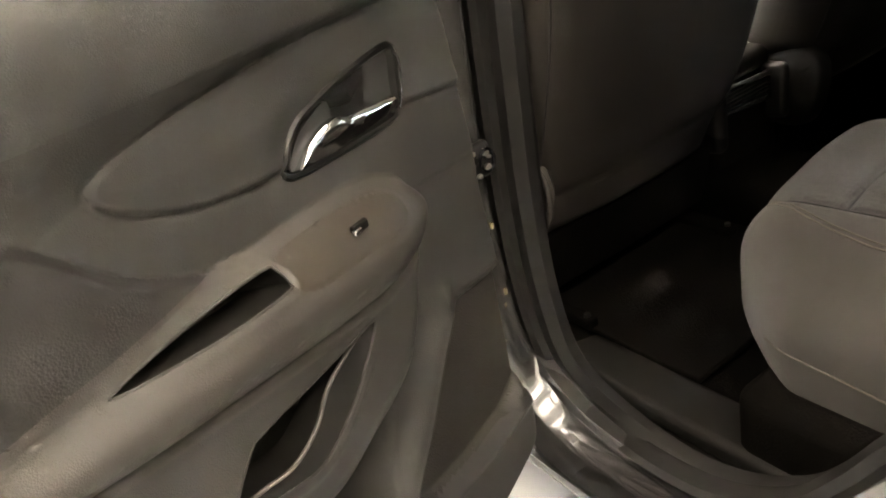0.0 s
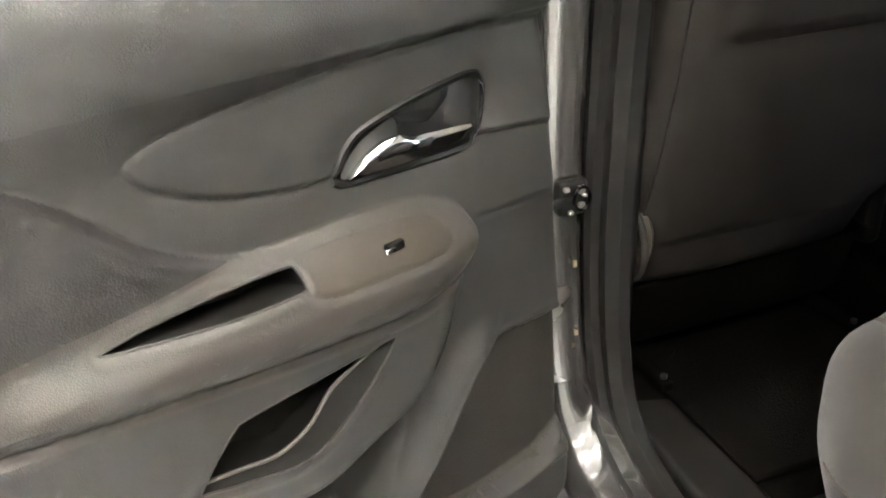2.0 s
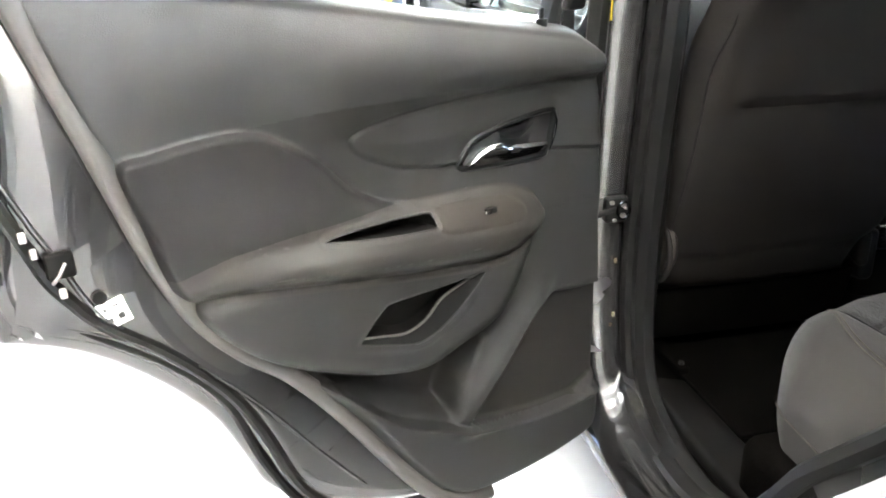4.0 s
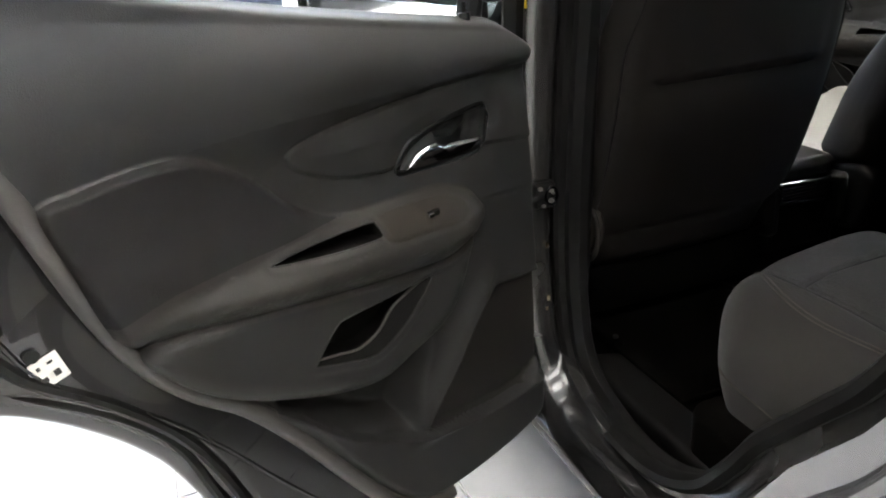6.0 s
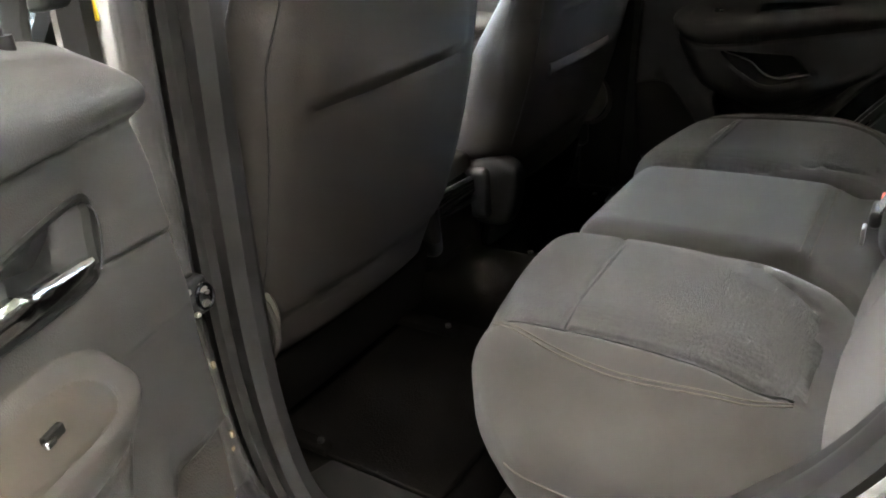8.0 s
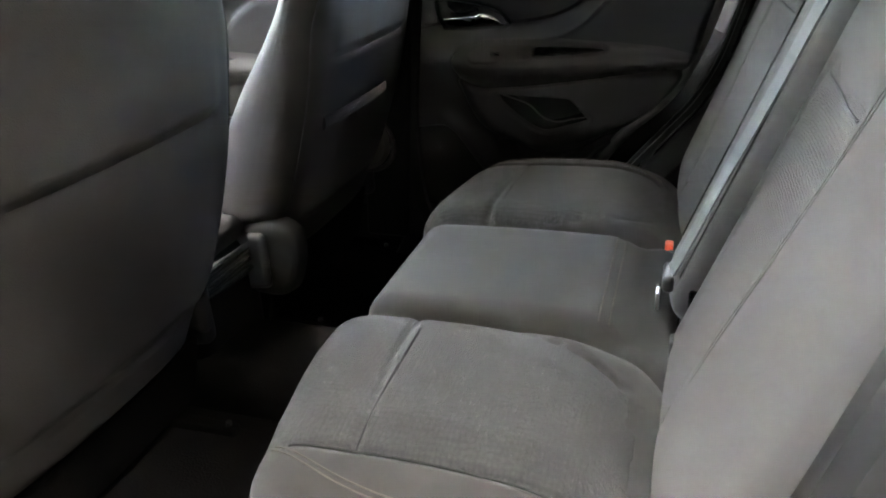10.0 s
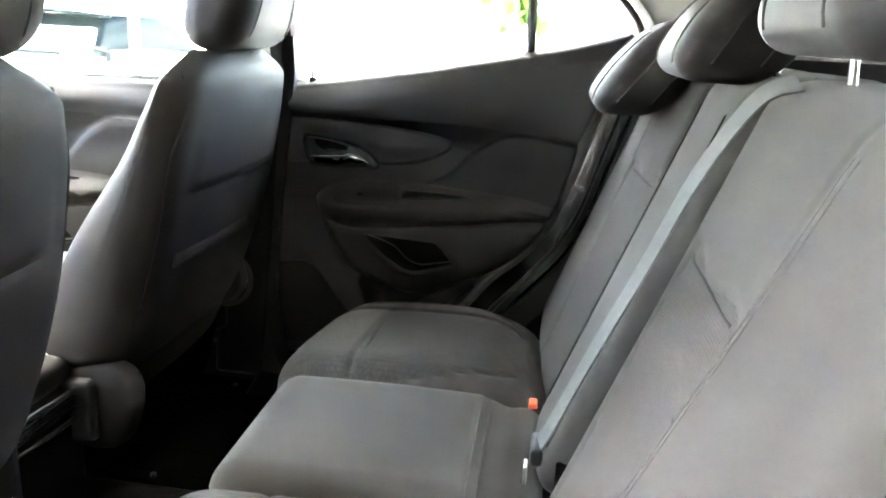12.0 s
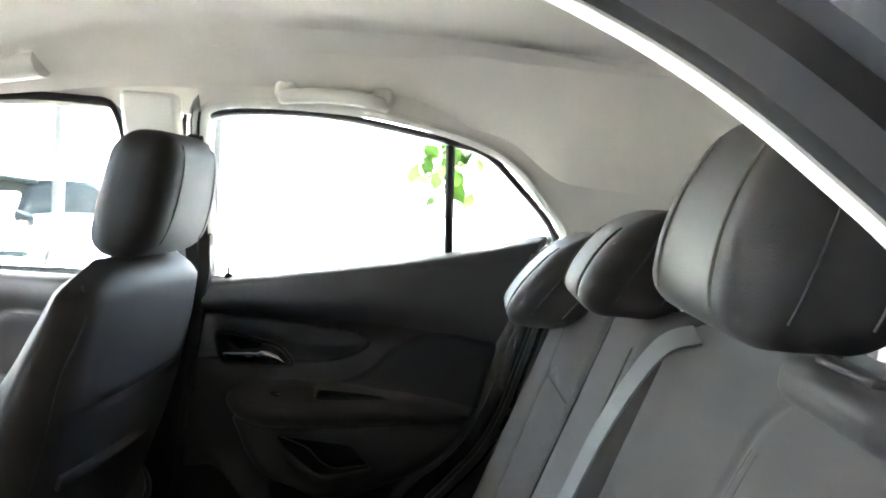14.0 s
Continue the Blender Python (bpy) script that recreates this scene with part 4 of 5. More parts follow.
def body_side(mirrored):
    MIRROR[0] = mirrored
    loop = OPENING if mirrored else OPENING_FAR
    # rubber seal, painted jamb and linings, from the opening outwards
    seal_front = [(0.066, 0.696), (0.052, 0.701), (0.040, 0.706), (0.031, 0.700), (0.028, 0.688), (0.018, 0.691), (0.004, 0.692), (-0.011, 0.680), (-0.010, 0.662), (0.010, 0.650)]
    part("opening_seal", sweep_mix(loop, LOWER_RUN, [(0.016, 0.712), (0.015, 0.726), (0.005, 0.735), (-0.007, 0.731), (-0.013, 0.718), (-0.011, 0.705), (-0.003, 0.699), (-0.006, 0.690), (-0.006, 0.676), (0.004, 0.668)], seal_front), M_RUBBER, body, "black rubber door seal")
    drop = 0.0125 if mirrored else 0.0
    part("upper_seal", sweep_run(loop, UPPER_RUN, [(0.018, 0.712), (0.016, 0.730), (0.006 - drop / 2, 0.736), (-0.002 - drop, 0.730), (-0.004 - drop, 0.716), (0.002 - drop, 0.706)]), M_RUBBER, body, "thin black upper door seal")
    jamb_front = [(0.070, 0.690), (0.062, 0.701), (0.049, 0.708), (0.045, 0.718), (0.046, 0.735), (0.049, 0.752), (0.056, 0.765), (0.068, 0.778), (0.086, 0.790)]
    jamb_rear = [(0.010, 0.690), (0.014, 0.714), (0.034, 0.718), (0.044, 0.728), (0.050, 0.752), (0.060, 0.762), (0.072, 0.766), (0.078, 0.782), (0.082, 0.800)]
    jamb_low = [(0.010, 0.690), (0.014, 0.714), (0.030, 0.718), (0.036, 0.728), (0.040, 0.745), (0.044, 0.756), (0.050, 0.768), (0.056, 0.778), (0.062, 0.784)]
    low = run_of(loop, lambda p: p[1] < 0.425)
    high = run_of(loop, lambda p: p[1] >= 0.425)
    # far jamb and sill step: same paint coloured darker for shade and dark reflection
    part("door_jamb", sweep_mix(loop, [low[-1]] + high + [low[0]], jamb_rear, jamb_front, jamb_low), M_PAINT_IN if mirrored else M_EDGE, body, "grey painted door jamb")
    part("sill_step", sweep_mix(loop, low, jamb_rear, jamb_front, jamb_low), M_EDGE, body, "door sill step in darker paint for its dark reflection")
    # dark strip added over the bright jamb edge to blacken the shut gap
    front_run = run_of(loop, lambda p: p[0] > -0.20 and 0.40 < p[1] < 1.12)
    part("shut_gap_shade", sweep_run(loop, front_run, [(0.056, 0.764), (0.044, 0.772), (0.042, 0.786), (0.060, 0.800)]), M_RUBBER, body, "dark strip for the shade in the shut gap")
    part("inner_flange", sweep_run(loop, LOWER_RUN, [(0.012, 0.664), (0.016, 0.655), (0.030, 0.650), (0.065, 0.650)]), M_DARK, body)
    part("opening_lining", sweep_run(loop, UPPER_RUN, [(0.002 - drop, 0.709), (-0.004 - drop, 0.711), (-0.0075 - drop, 0.705), (-0.004 - drop, 0.697), (0.004, 0.690)]), M_IVORY, body, "ivory bead round the door opening")
    # door check strap on the pillar, striker on the rear jamb
    if mirrored:
        ck = part("check_strap", rbox((0.044, 0.026, 0.050), 0.007, 4, (0.727, -0.016, 0.688)), M_DARK, body, "black door check strap")
        part("strap_arm", tube([(0.730, -0.026, 0.690), (0.765, -0.028, 0.682), (0.815, -0.024, 0.668)], 0.006, 8), M_DARK, ck)
        # made-up dark filler that blocks the bright hall behind the hinge gap
        part("hinge_cover", rbox((0.05, 0.016, 0.80), 0.006, 4, (0.824, 0.030, 0.66)), M_DARK, body)
        for dx, dz, sz in ((0.012, 0.016, 0.008), (-0.014, 0.004, 0.006), (0.006, -0.018, 0.007)):
            part("strap_fitting", rbox((sz, 0.008, sz * 0.8), 0.002, 3, (0.727 + dx, -0.031, 0.688 + dz)), M_STEEL, ck)
        for dz in (-0.011, 0.012):
            part("bolt", tube([(0.717, -0.026, 0.688 + dz), (0.717, -0.033, 0.688 + dz)], 0.006, 6), M_STEEL, ck)
        part("strap_ring", tube([(0.717 + 0.012 * math.cos(w), -0.032, 0.688 + 0.016 * math.sin(w)) for w in np.linspace(0, 2 * math.pi, 17)[:-1]], 0.0025, 6, True), M_BLADE, ck)
        for x, z in ((0.719, 0.583), (0.718, 0.470), (0.723, 0.447)):
            part("mark", rbox((0.005, 0.004, 0.010), 0.0008, 2, (x, -0.014, z)), M_TAN, body, "small tan paint mark")
        part("sticker", rbox((0.002, 0.018, 0.045), 0.0008, 2, (0.765, -0.040, 1.045)), M_YELLOW, body, "small yellow sticker")
    MIRROR[0] = False


body_side(True)
body_side(False)


def side_panels(mirrored):
    MIRROR[0] = mirrored
    # rear quarter with its wheel arch
    arch = [(-1.16 + 0.40 * math.cos(a), 0.36 + 0.40 * math.sin(a)) for a in np.linspace(0.0, math.pi, 25)]
    loop = np.array([(-0.60, 0.36), (-0.62, 0.46), (-0.69, 0.58), (-0.77, 0.68), (-0.83, 0.78), (-0.885, 0.90), (-0.905, 1.02), (-0.91, 1.14), (-0.86, 1.25), (-0.78, 1.33), (-0.80, 1.42), (-1.30, 1.36), (-1.62, 1.10), (-1.70, 0.80), (-1.68, 0.36)] + arch[::-1])
    part("quarter_panel", tumble(slab(loop, 0.772, 0.784)), M_PAINT, body, "dark grey metallic rear quarter")
    al = np.array(arch)
    nn = normals(OPENING)
    V = []
    flare = [(0.0, 0.799), (0.05, 0.805), (0.14, 0.808), (0.28, 0.807), (0.38, 0.799), (0.48, 0.787), (0.58, 0.784), (0.68, 0.792), (0.77, 0.806), (0.86, 0.815), (0.94, 0.818), (1.0, 0.812), (1.0, 0.775)]
    run = [i for i in LOWER_RUN if OPENING[i][0] < -0.33]
    for i in run:
        p = OPENING[i] + nn[i] * 0.081
        a = p - np.array([-1.16, 0.36])
        a[1] = max(a[1], 0.0)
        e = np.array([-1.16, 0.36]) + 0.395 * a / np.linalg.norm(a)
        for k, x in flare:
            y, z = p + (e - p) * k
            V.append((x - 0.30 * max(0, z - 1.05), y, z))
    part("wheel_arch_flare", (np.array(V), grid_faces(len(run), len(flare))), M_PAINT, body, "curved dark grey metallic rear flank")
    part("arch_trim", tube([(0.812, *p) for p in al], 0.010, 8), M_DARK, body, "matt black wheel arch trim")
    part("wheel_liner", sweep(al[::-1], [(0.0, 0.80), (0.0, 0.55)], False), M_DARK, body)
    # sill with cladding
    prof = [(0.756, 0.262), (0.770, 0.256), (0.780, 0.250), (0.786, 0.245), (0.789, 0.238), (0.788, 0.228), (0.780, 0.222), (0.776, 0.205), (0.75, 0.18), (0.60, 0.17)]
    ys = np.linspace(-0.60, 1.15, 15)
    for nm, pr, mt, lb in (("sill", prof[:6], M_BLACKGLOSS, "glossy dark sill"), ("sill_cladding", prof[5:], M_DARK, "matt black sill cladding")):
        V = np.array([(x, y, z) for y in ys for x, z in pr])
        part(nm, (V, grid_faces(len(ys), len(pr))), mt, body, lb)
    # closed front door's outer skin ahead of the pillar
    fd = np.array([(0.035, 0.245), (0.035, 1.00), (0.06, 1.02), (1.05, 0.99), (1.10, 0.60), (1.02, 0.245)])
    part("front_door_skin", slab(fd, 0.796, 0.808), M_PAINT, body)
    # front fender, pillars and roof rail
    part("front_fender", slab(np.array([(1.11, 0.60), (1.06, 0.99), (1.9, 0.90), (2.1, 0.6), (1.95, 0.45), (1.85, 0.62), (1.55, 0.75), (1.25, 0.62), (1.15, 0.40)]), 0.79, 0.80), M_PAINT, body)
    part("a_pillar", tube(curve([(0.74, 1.12, 0.99), (0.68, 0.78, 1.22), (0.60, 0.42, 1.42), (0.56, 0.2, 1.47)], 6), 0.035, 10), M_PAINT, body)
    part("a_pillar_lining", tube(curve([(0.70, 1.08, 1.00), (0.64, 0.76, 1.21), (0.56, 0.42, 1.40), (0.53, 0.2, 1.45)], 6), 0.03, 10), M_IVORY, body)
    back = 0.0 if mirrored else 0.032
    part("b_pillar_lining", tumble(rbox((0.035, 0.15 - back, 0.35), 0.013, 8, (0.664, -0.025 + back / 2, 1.234))), M_IVORY, body, "ivory upper pillar lining")
    part("b_pillar_foot", rbox((0.046, 0.12, 0.74), 0.014, 8, (0.663, 0.002, 0.685), lambda v: np.column_stack([v[:, 0], v[:, 1] - 0.075 * v[:, 2], v[:, 2]])), M_PIT, body, "dark lower pillar lining")
    MIRROR[0] = False


side_panels(True)
side_panels(False)

# headliner: one shell across the car, falling to the rails and the rear
nx, ny = 41, 61
xs = np.linspace(-1, 1, nx)
ysl = np.linspace(0.40, -1.45, ny)
V = []
for y in ysl:
    rear = smooth(-0.75, -1.45, y)
    fr = smooth(-0.05, 0.50, y)
    top = 1.535 - 0.05 * rear - 0.10 * fr
    edge = 1.440 - 0.055 * smooth(-0.50, -0.72, y) - 0.085 * smooth(-0.70, -0.86, y) - 0.05 * rear - 0.05 * fr
    for u in xs:
        w = abs(u)
        z = edge + (top - edge) * (1 - smooth(0.78, 1.0, w)) - 0.012 * w * w
        V.append((u * (0.60 - 0.03 * rear), y, z))
part("headliner", (np.array(V), grid_faces(ny, nx)), M_LINER, body, "beige cloth headliner")
part("roof_skin", (np.array(V) * np.array([1.05, 1.0, 1.0]) + np.array([0, 0, 0.05]), grid_faces(ny, nx)), M_PAINT, body)


def roof_side(mirrored):
    MIRROR[0] = mirrored
    loop = OPENING if mirrored else OPENING_FAR
    # rail lining over the doors, and the rear pillar lining
    V = []
    yy = np.linspace(0.95, -0.10, 24)
    for y in yy:
        zt = 1.382 - 0.06 * smooth(0.2, 0.95, y)
        for o, z in ((0.655, zt), (0.640, zt - 0.004), (0.628, zt + 0.004), (0.622, zt + 0.03), (0.60, zt + 0.075)):
            V.append((o, y, z))
    part("rail_lining", (np.array(V), grid_faces(len(yy), 5)), M_LINER, body)
    nn = normals(loop)
    V = []
    steps = np.linspace(0, 1, 15)
    for i in UPPER_RUN:
        p, q = loop[i], nn[i]
        rear = smooth(-0.60, -0.84, p[0])
        ax = 0.700 - 0.30 * max(0, p[1] - 1.05)
        A = np.array([ax, p[0] - 0.001 * q[0], p[1] - 0.001 * q[1]])
        top = 1.528 - 0.05 * smooth(-0.75, -1.45, p[0] - 0.1)
        B = (1 - rear) * np.array([0.44, p[0], top]) + rear * np.array([0.50, p[0] - 0.42, min(p[1] + 0.16, 1.47)])
        C = (1 - rear) * np.array([ax - 0.030, p[0] + 0.01 * q[0], top - 0.030]) + rear * np.array([ax - 0.035, p[0] - 0.16, p[1] + 0.10])
        V += [tuple((1 - k) ** 2 * A + 2 * k * (1 - k) * C + k * k * B) for k in steps]
    part("side_lining", (np.array(V), grid_faces(len(UPPER_RUN), 15)), M_LINER, body, "beige lining from the roof to the door opening")
    low = np.array([(-0.85, 0.90), (-0.90, 1.14), (-1.45, 1.14), (-1.45, 0.5), (-0.76, 0.5), (-0.77, 0.66)])
    part("lower_pillar_lining", slab(low, 0.665, 0.63), M_DARK, body)
    for yc in (-0.378, 0.42):
        C = curve([(0.580, yc + 0.100, 1.420), (0.552, yc + 0.098, 1.416), (0.532, yc + 0.082, 1.416), (0.524, yc + 0.03, 1.420), (0.524, yc - 0.03, 1.420), (0.532, yc - 0.082, 1.416), (0.552, yc - 0.098, 1.414), (0.580, yc - 0.100, 1.416)], 5)
        h = part("grab_handle", tube(C, 0.0115, 12, flat=1.25), M_IVORY, body, "ivory grab handle")
        for e in (-1, 1):
            part("handle_mount", rbox((0.045, 0.040, 0.036), 0.012, 6, (0.570, yc + e * 0.098, 1.430)), M_IVORY, h)
    MIRROR[0] = False


roof_side(True)
roof_side(False)
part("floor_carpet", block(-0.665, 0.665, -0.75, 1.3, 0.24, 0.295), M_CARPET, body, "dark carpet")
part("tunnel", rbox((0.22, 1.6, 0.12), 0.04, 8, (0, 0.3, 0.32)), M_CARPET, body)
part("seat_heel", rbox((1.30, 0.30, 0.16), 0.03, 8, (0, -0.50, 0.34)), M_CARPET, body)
part("load_floor", block(-0.66, 0.66, -1.6, -0.75, 0.60, 0.62), M_CARPET, body)
part("tailgate", rbox((1.3, 0.06, 0.75), 0.03, 6, (0, -1.62, 0.75)), M_DARK, body)
tg_v = np.array([(x, -1.62 + 0.20 * k + 0.03 * (x / 0.6) ** 2, 1.10 + 0.40 * k) for k in np.linspace(0, 1, 7) for x in np.linspace(-0.66 + 0.08 * k, 0.66 - 0.08 * k, 13)])
part("rear_glass", (tg_v, grid_faces(7, 13)), M_TINT, body, "dark tinted rear window glass")
part("dashboard", rbox((1.36, 0.40, 0.42), 0.10, 16, (0, 1.02, 0.82)), M_DARK, body)
part("bulkhead", block(-0.72, 0.72, 1.22, 1.26, 0.2, 0.95), M_DARK, body)
part("bonnet", rbox((1.5, 0.85, 0.06), 0.03, 8, (0, 1.62, 0.93)), M_PAINT, body)

# ---- console ----
con = thing("centre_console", (0, 0.3, 0.30), "black centre console with chrome strips at its rear end", "console")
part("console_body", rbox((0.22, 0.75, 0.26), 0.03, 8, (0.03, 0.47, 0.42)), M_PIT, con)
part("armrest_lid", rbox((0.19, 0.26, 0.05), 0.022, 8, (0.03, 0.23, 0.565)), M_LEATHER, con, "padded armrest lid")
for z in (0.495, 0.545):
    part("chrome_strip", tube(curve([(-0.06, 0.092, z), (0.03, 0.082, z - 0.002), (0.11, 0.088, z - 0.006), (0.14, 0.11, z - 0.01)], 6), 0.006, 8), M_CHROME, con, "chrome strip")
for k in range(5):
    part("vent_slat", rbox((0.16, 0.01, 0.004), 0.0015, 2, (0.03, 0.088, 0.505 + 0.008 * k)), M_DARK, con)

# ---- seats ----
def split(geo, test):
    """Divide a geo by a test on its face centres: (rest, chosen)."""
    V, F = np.asarray(geo[0]), geo[1]
    C = np.array([V[list(f)].mean(0) for f in F])
    pick = test(C)
    out = []
    for want in (False, True):
        fs = [f for f, p in zip(F, pick) if bool(p) == want]
        used = sorted({i for f in fs for i in f})
        m = {i: k for k, i in enumerate(used)}
        out.append((V[used], [tuple(m[i] for i in f) for f in fs]))
    return out


def drape(geo, points, axis, sign):
    """Lay points onto a geo's surface along an axis: each takes the height of the nearest vertices on the outer side."""
    V = np.asarray(geo[0])
    o = [a for a in range(3) if a != axis]
    res = []
    for p in np.asarray(points, float):
        d = (V[:, o[0]] - p[o[0]]) ** 2 + (V[:, o[1]] - p[o[1]]) ** 2
        near = np.argsort(d)[:14]
        side = V[near, axis] * sign
        top = side.max()
        sel = near[side > top - 0.02]
        w = 1 / (d[sel] + 1e-6)
        q = p.copy()
        q[axis] = (V[sel, axis] * w).sum() / w.sum()
        res.append(q)
    R = np.array(res)
    R[:, axis] += 0.0014 * sign
    for _ in range(5):
        R[1:-1, axis] = (R[:-2, axis] + R[1:-1, axis] * 2 + R[2:, axis]) / 4
    return R


def line(a, *rest, n=24):
    return curve([a, *rest], max(2, n // (len(rest))))


def snap(U, W, loop, tol, on):
    """Draw the points near a closed line onto it."""
    d, near = signed(loop, U, W)
    m = (np.abs(d) < tol) & on
    return np.where(m, near[:, 0], U), np.where(m, near[:, 1], W)


def front_seat(name, cx, label, pocket=False):
    s = thing(name, (cx, 0.25, 0.30), label, "car seat", "front seats")
    zc, H = 0.765, 0.68
    def bend(v):
        v = v.copy()
        z, x = v[:, 2], v[:, 0]
        k = (z + H / 2) / H                                # 0 at the foot, 1 at the top
        w = 1.0 - 0.05 * smooth(0.55, 0.86, k) - 0.08 * smooth(0.80, 0.95, k) - 0.20 * smooth(0.92, 1.0, k) - 0.06 * smooth(0.32, 0.0, k) - 0.12 * smooth(0.25, 0.16, k)
        a = np.abs(x)
        wf, wr = smooth(-0.045, 0.06, v[:, 1]), smooth(0.045, -0.06, v[:, 1])
        zz = z + zc
        f = 0.034 * np.exp(-((a - 0.225) / 0.055) ** 2) * smooth(0.17, 0.26, k) * smooth(0.80, 0.40, k) - 0.05 * smooth(0.24, 0.14, k) * smooth(0.15, 0.25, a) - 0.070 * smooth(0.45, 1.0, k)
        mid = smooth(0.205, 0.165, a)
        r = -0.022 * (1 - np.clip(a / 0.27, 0, 1) ** 2.5) - mid * 0.006 * smooth(0.874, 0.886, zz) * smooth(1.0, 0.90, zz) + mid * 0.006 * np.exp(-((zz - 0.874) / 0.008) ** 2)
        r = r + 0.004 * np.exp(-((zz - 0.552 - 0.01 * np.cos(6 * x)) / 0.006) ** 2) + 0.05 * smooth(0.10, 0.0, k)
        v[:, 1] += wf * f + wr * r
        v[:, 1] -= 0.30 * z + 0.03 * np.sin(np.pi * np.clip(k, 0, 1))
        v[:, 0] = x * w
        return v
    g = rbox((0.54, 0.135, H), 0.062, 70, (cx, 0.048, zc), bend)
    b = part("backrest", g, M_SEATBACK, s, "brown-grey vinyl seat back")
    for sx in (-1, 1):
        L = drape(g, [(cx + sx * (0.238 - 0.03 * smooth(0.92, 1.05, z)), 0, z) for z in np.linspace(0.60, 1.07, 30)], 1, -1)
        part("side_seam", tube(L, 0.0018, 6), M_DARK, b)
    if pocket:
        L = drape(g, [(x, 0, 0.757) for x in np.linspace(cx - 0.19, cx + 0.10, 24)], 1, -1)
        part("pocket_lip", tube(L, 0.0055, 10, flat=2.6), M_SEATBACK, b, "padded pocket lip")
    c2 = part("cushion", rbox((0.52, 0.50, 0.16), 0.06, 20, (cx, 0.34, 0.500), lambda v: np.column_stack([v[:, 0], v[:, 1], v[:, 2] + 0.10 * v[:, 1] + 0.03 * smooth(0.16, 0.26, np.abs(v[:, 0])) * (v[:, 2] > 0)])), M_PALE if pocket else M_CLOTH, s, "pale beige seat cushion" if pocket else "")
    def hb(v):
        k = (v[:, 2] + 0.105) / 0.21
        return np.column_stack([v[:, 0] * (1 - 0.17 * smooth(0.35, 1.05, k)), v[:, 1] - 0.16 * v[:, 2] + 0.15 * v[:, 0] ** 2 - 0.012 * np.sin(np.pi * k) * (v[:, 1] < 0), v[:, 2]])
    g = rbox((0.272, 0.110, 0.214), 0.046, 26, (cx, -0.118, 1.211), hb)
    hr = part("headrest", g, M_LEATHER, s, "grey vinyl headrest")
    for dx in (-0.085, 0.085):
        L = drape(g, [(cx + dx * (1 - 0.2 * k), 0, 1.13 + 0.165 * k) for k in np.linspace(0, 1, 20)], 1, -1)
        part("seam", tube(L, 0.0012, 6), M_DARK, hr)
    for dx in (-0.07, 0.07):
        part("post", tube([(cx + dx, -0.085, 1.05), (cx + dx, -0.100, 1.14)], 0.006, 8), M_CHROME, hr)
        part("post_guide", tube([(cx + dx, -0.088, 1.085), (cx + dx, -0.094, 1.104)], [0.016, 0.013], 12), M_DARK, hr)
    for sx in (-1, 1):
        if sx * cx > 0:
          rc = part("recliner_cover", tube([(cx + sx * 0.222, 0.055, 0.585), (cx + sx * 0.232, 0.055, 0.585), (cx + sx * 0.250, 0.055, 0.585), (cx + sx * 0.256, 0.055, 0.585)], [0.060, 0.070, 0.067, 0.055], 28), M_RECLINER, s, "rounded tan recliner cover")
          part("cover_ring", tube([(cx + sx * 0.246, 0.045 + 0.064 * math.cos(a), 0.575 + 0.066 * math.sin(a)) for a in np.linspace(0, 2 * math.pi, 25)[:-1]], 0.006, 8, True), M_ARM, rc, "tan cover rim")
        elif pocket:
          hc = outline([(0.140, 0.515), (0.105, 0.553), (0.055, 0.574), (0.010, 0.568), (-0.008, 0.540), (0.0, 0.48), (0.03, 0.43), (0.10, 0.43), (0.145, 0.47)], 5)
          hx, hn = cx + sx * 0.262, normals(hc)
          rings = [(0.010, -0.030), (0.006, -0.006), (0.0, 0.0), (-0.010, 0.004), (-0.030, 0.005)]
          V = np.array([(hx + sx * d, *(hc[i] + hn[i] * o)) for o, d in rings for i in range(len(hc))])
          part("hinge_cover", (V, grid_faces(5, len(hc), False, True) + [tuple(range(4 * len(hc), 5 * len(hc)))]), M_PIT, s, "rounded black hinge cover")
        else:
          part("hinge_cover", rbox((0.030, 0.12, 0.08), 0.014, 8, (cx + sx * 0.225, 0.085, 0.545), lambda v: np.column_stack([v[:, 0], v[:, 1], v[:, 2] + 0.35 * v[:, 1]])), M_PIT, s, "dark plastic hinge cover")
        part("side_cover", rbox((0.035, 0.42, 0.12), 0.016, 10, (cx + sx * 0.262, 0.26, 0.475), lambda v: np.column_stack([v[:, 0], v[:, 1], v[:, 2] - 0.12 * v[:, 1]])), M_DARK, s, "dark plastic side cover")
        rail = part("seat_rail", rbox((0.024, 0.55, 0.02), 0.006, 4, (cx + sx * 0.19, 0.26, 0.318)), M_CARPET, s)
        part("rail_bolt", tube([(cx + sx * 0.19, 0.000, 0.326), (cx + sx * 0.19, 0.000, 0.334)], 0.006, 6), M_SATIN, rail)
    # base and flap in carpet black, standing in for shade under the backrest
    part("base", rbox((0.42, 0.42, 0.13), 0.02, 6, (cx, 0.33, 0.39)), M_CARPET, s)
    part("rear_flap", rbox((0.47, 0.016, 0.13), 0.007, 8, (cx, 0.078, 0.405), lambda v: np.column_stack([v[:, 0], v[:, 1] - 0.25 * v[:, 2] + 0.10 * v[:, 0] ** 2, v[:, 2]])), M_CARPET, s, "seat flap, black for the shade under the backrest")
    return s


front_seat("driver_seat", -0.365, "driver's car seat with brown-grey vinyl back")
front_seat("passenger_seat", 0.37, "passenger car seat with brown-grey vinyl back pocket", True)

seat = thing("rear_bench", (0, -0.55, 0.30), "grey cloth rear bench seat with split backrest", "car seat")


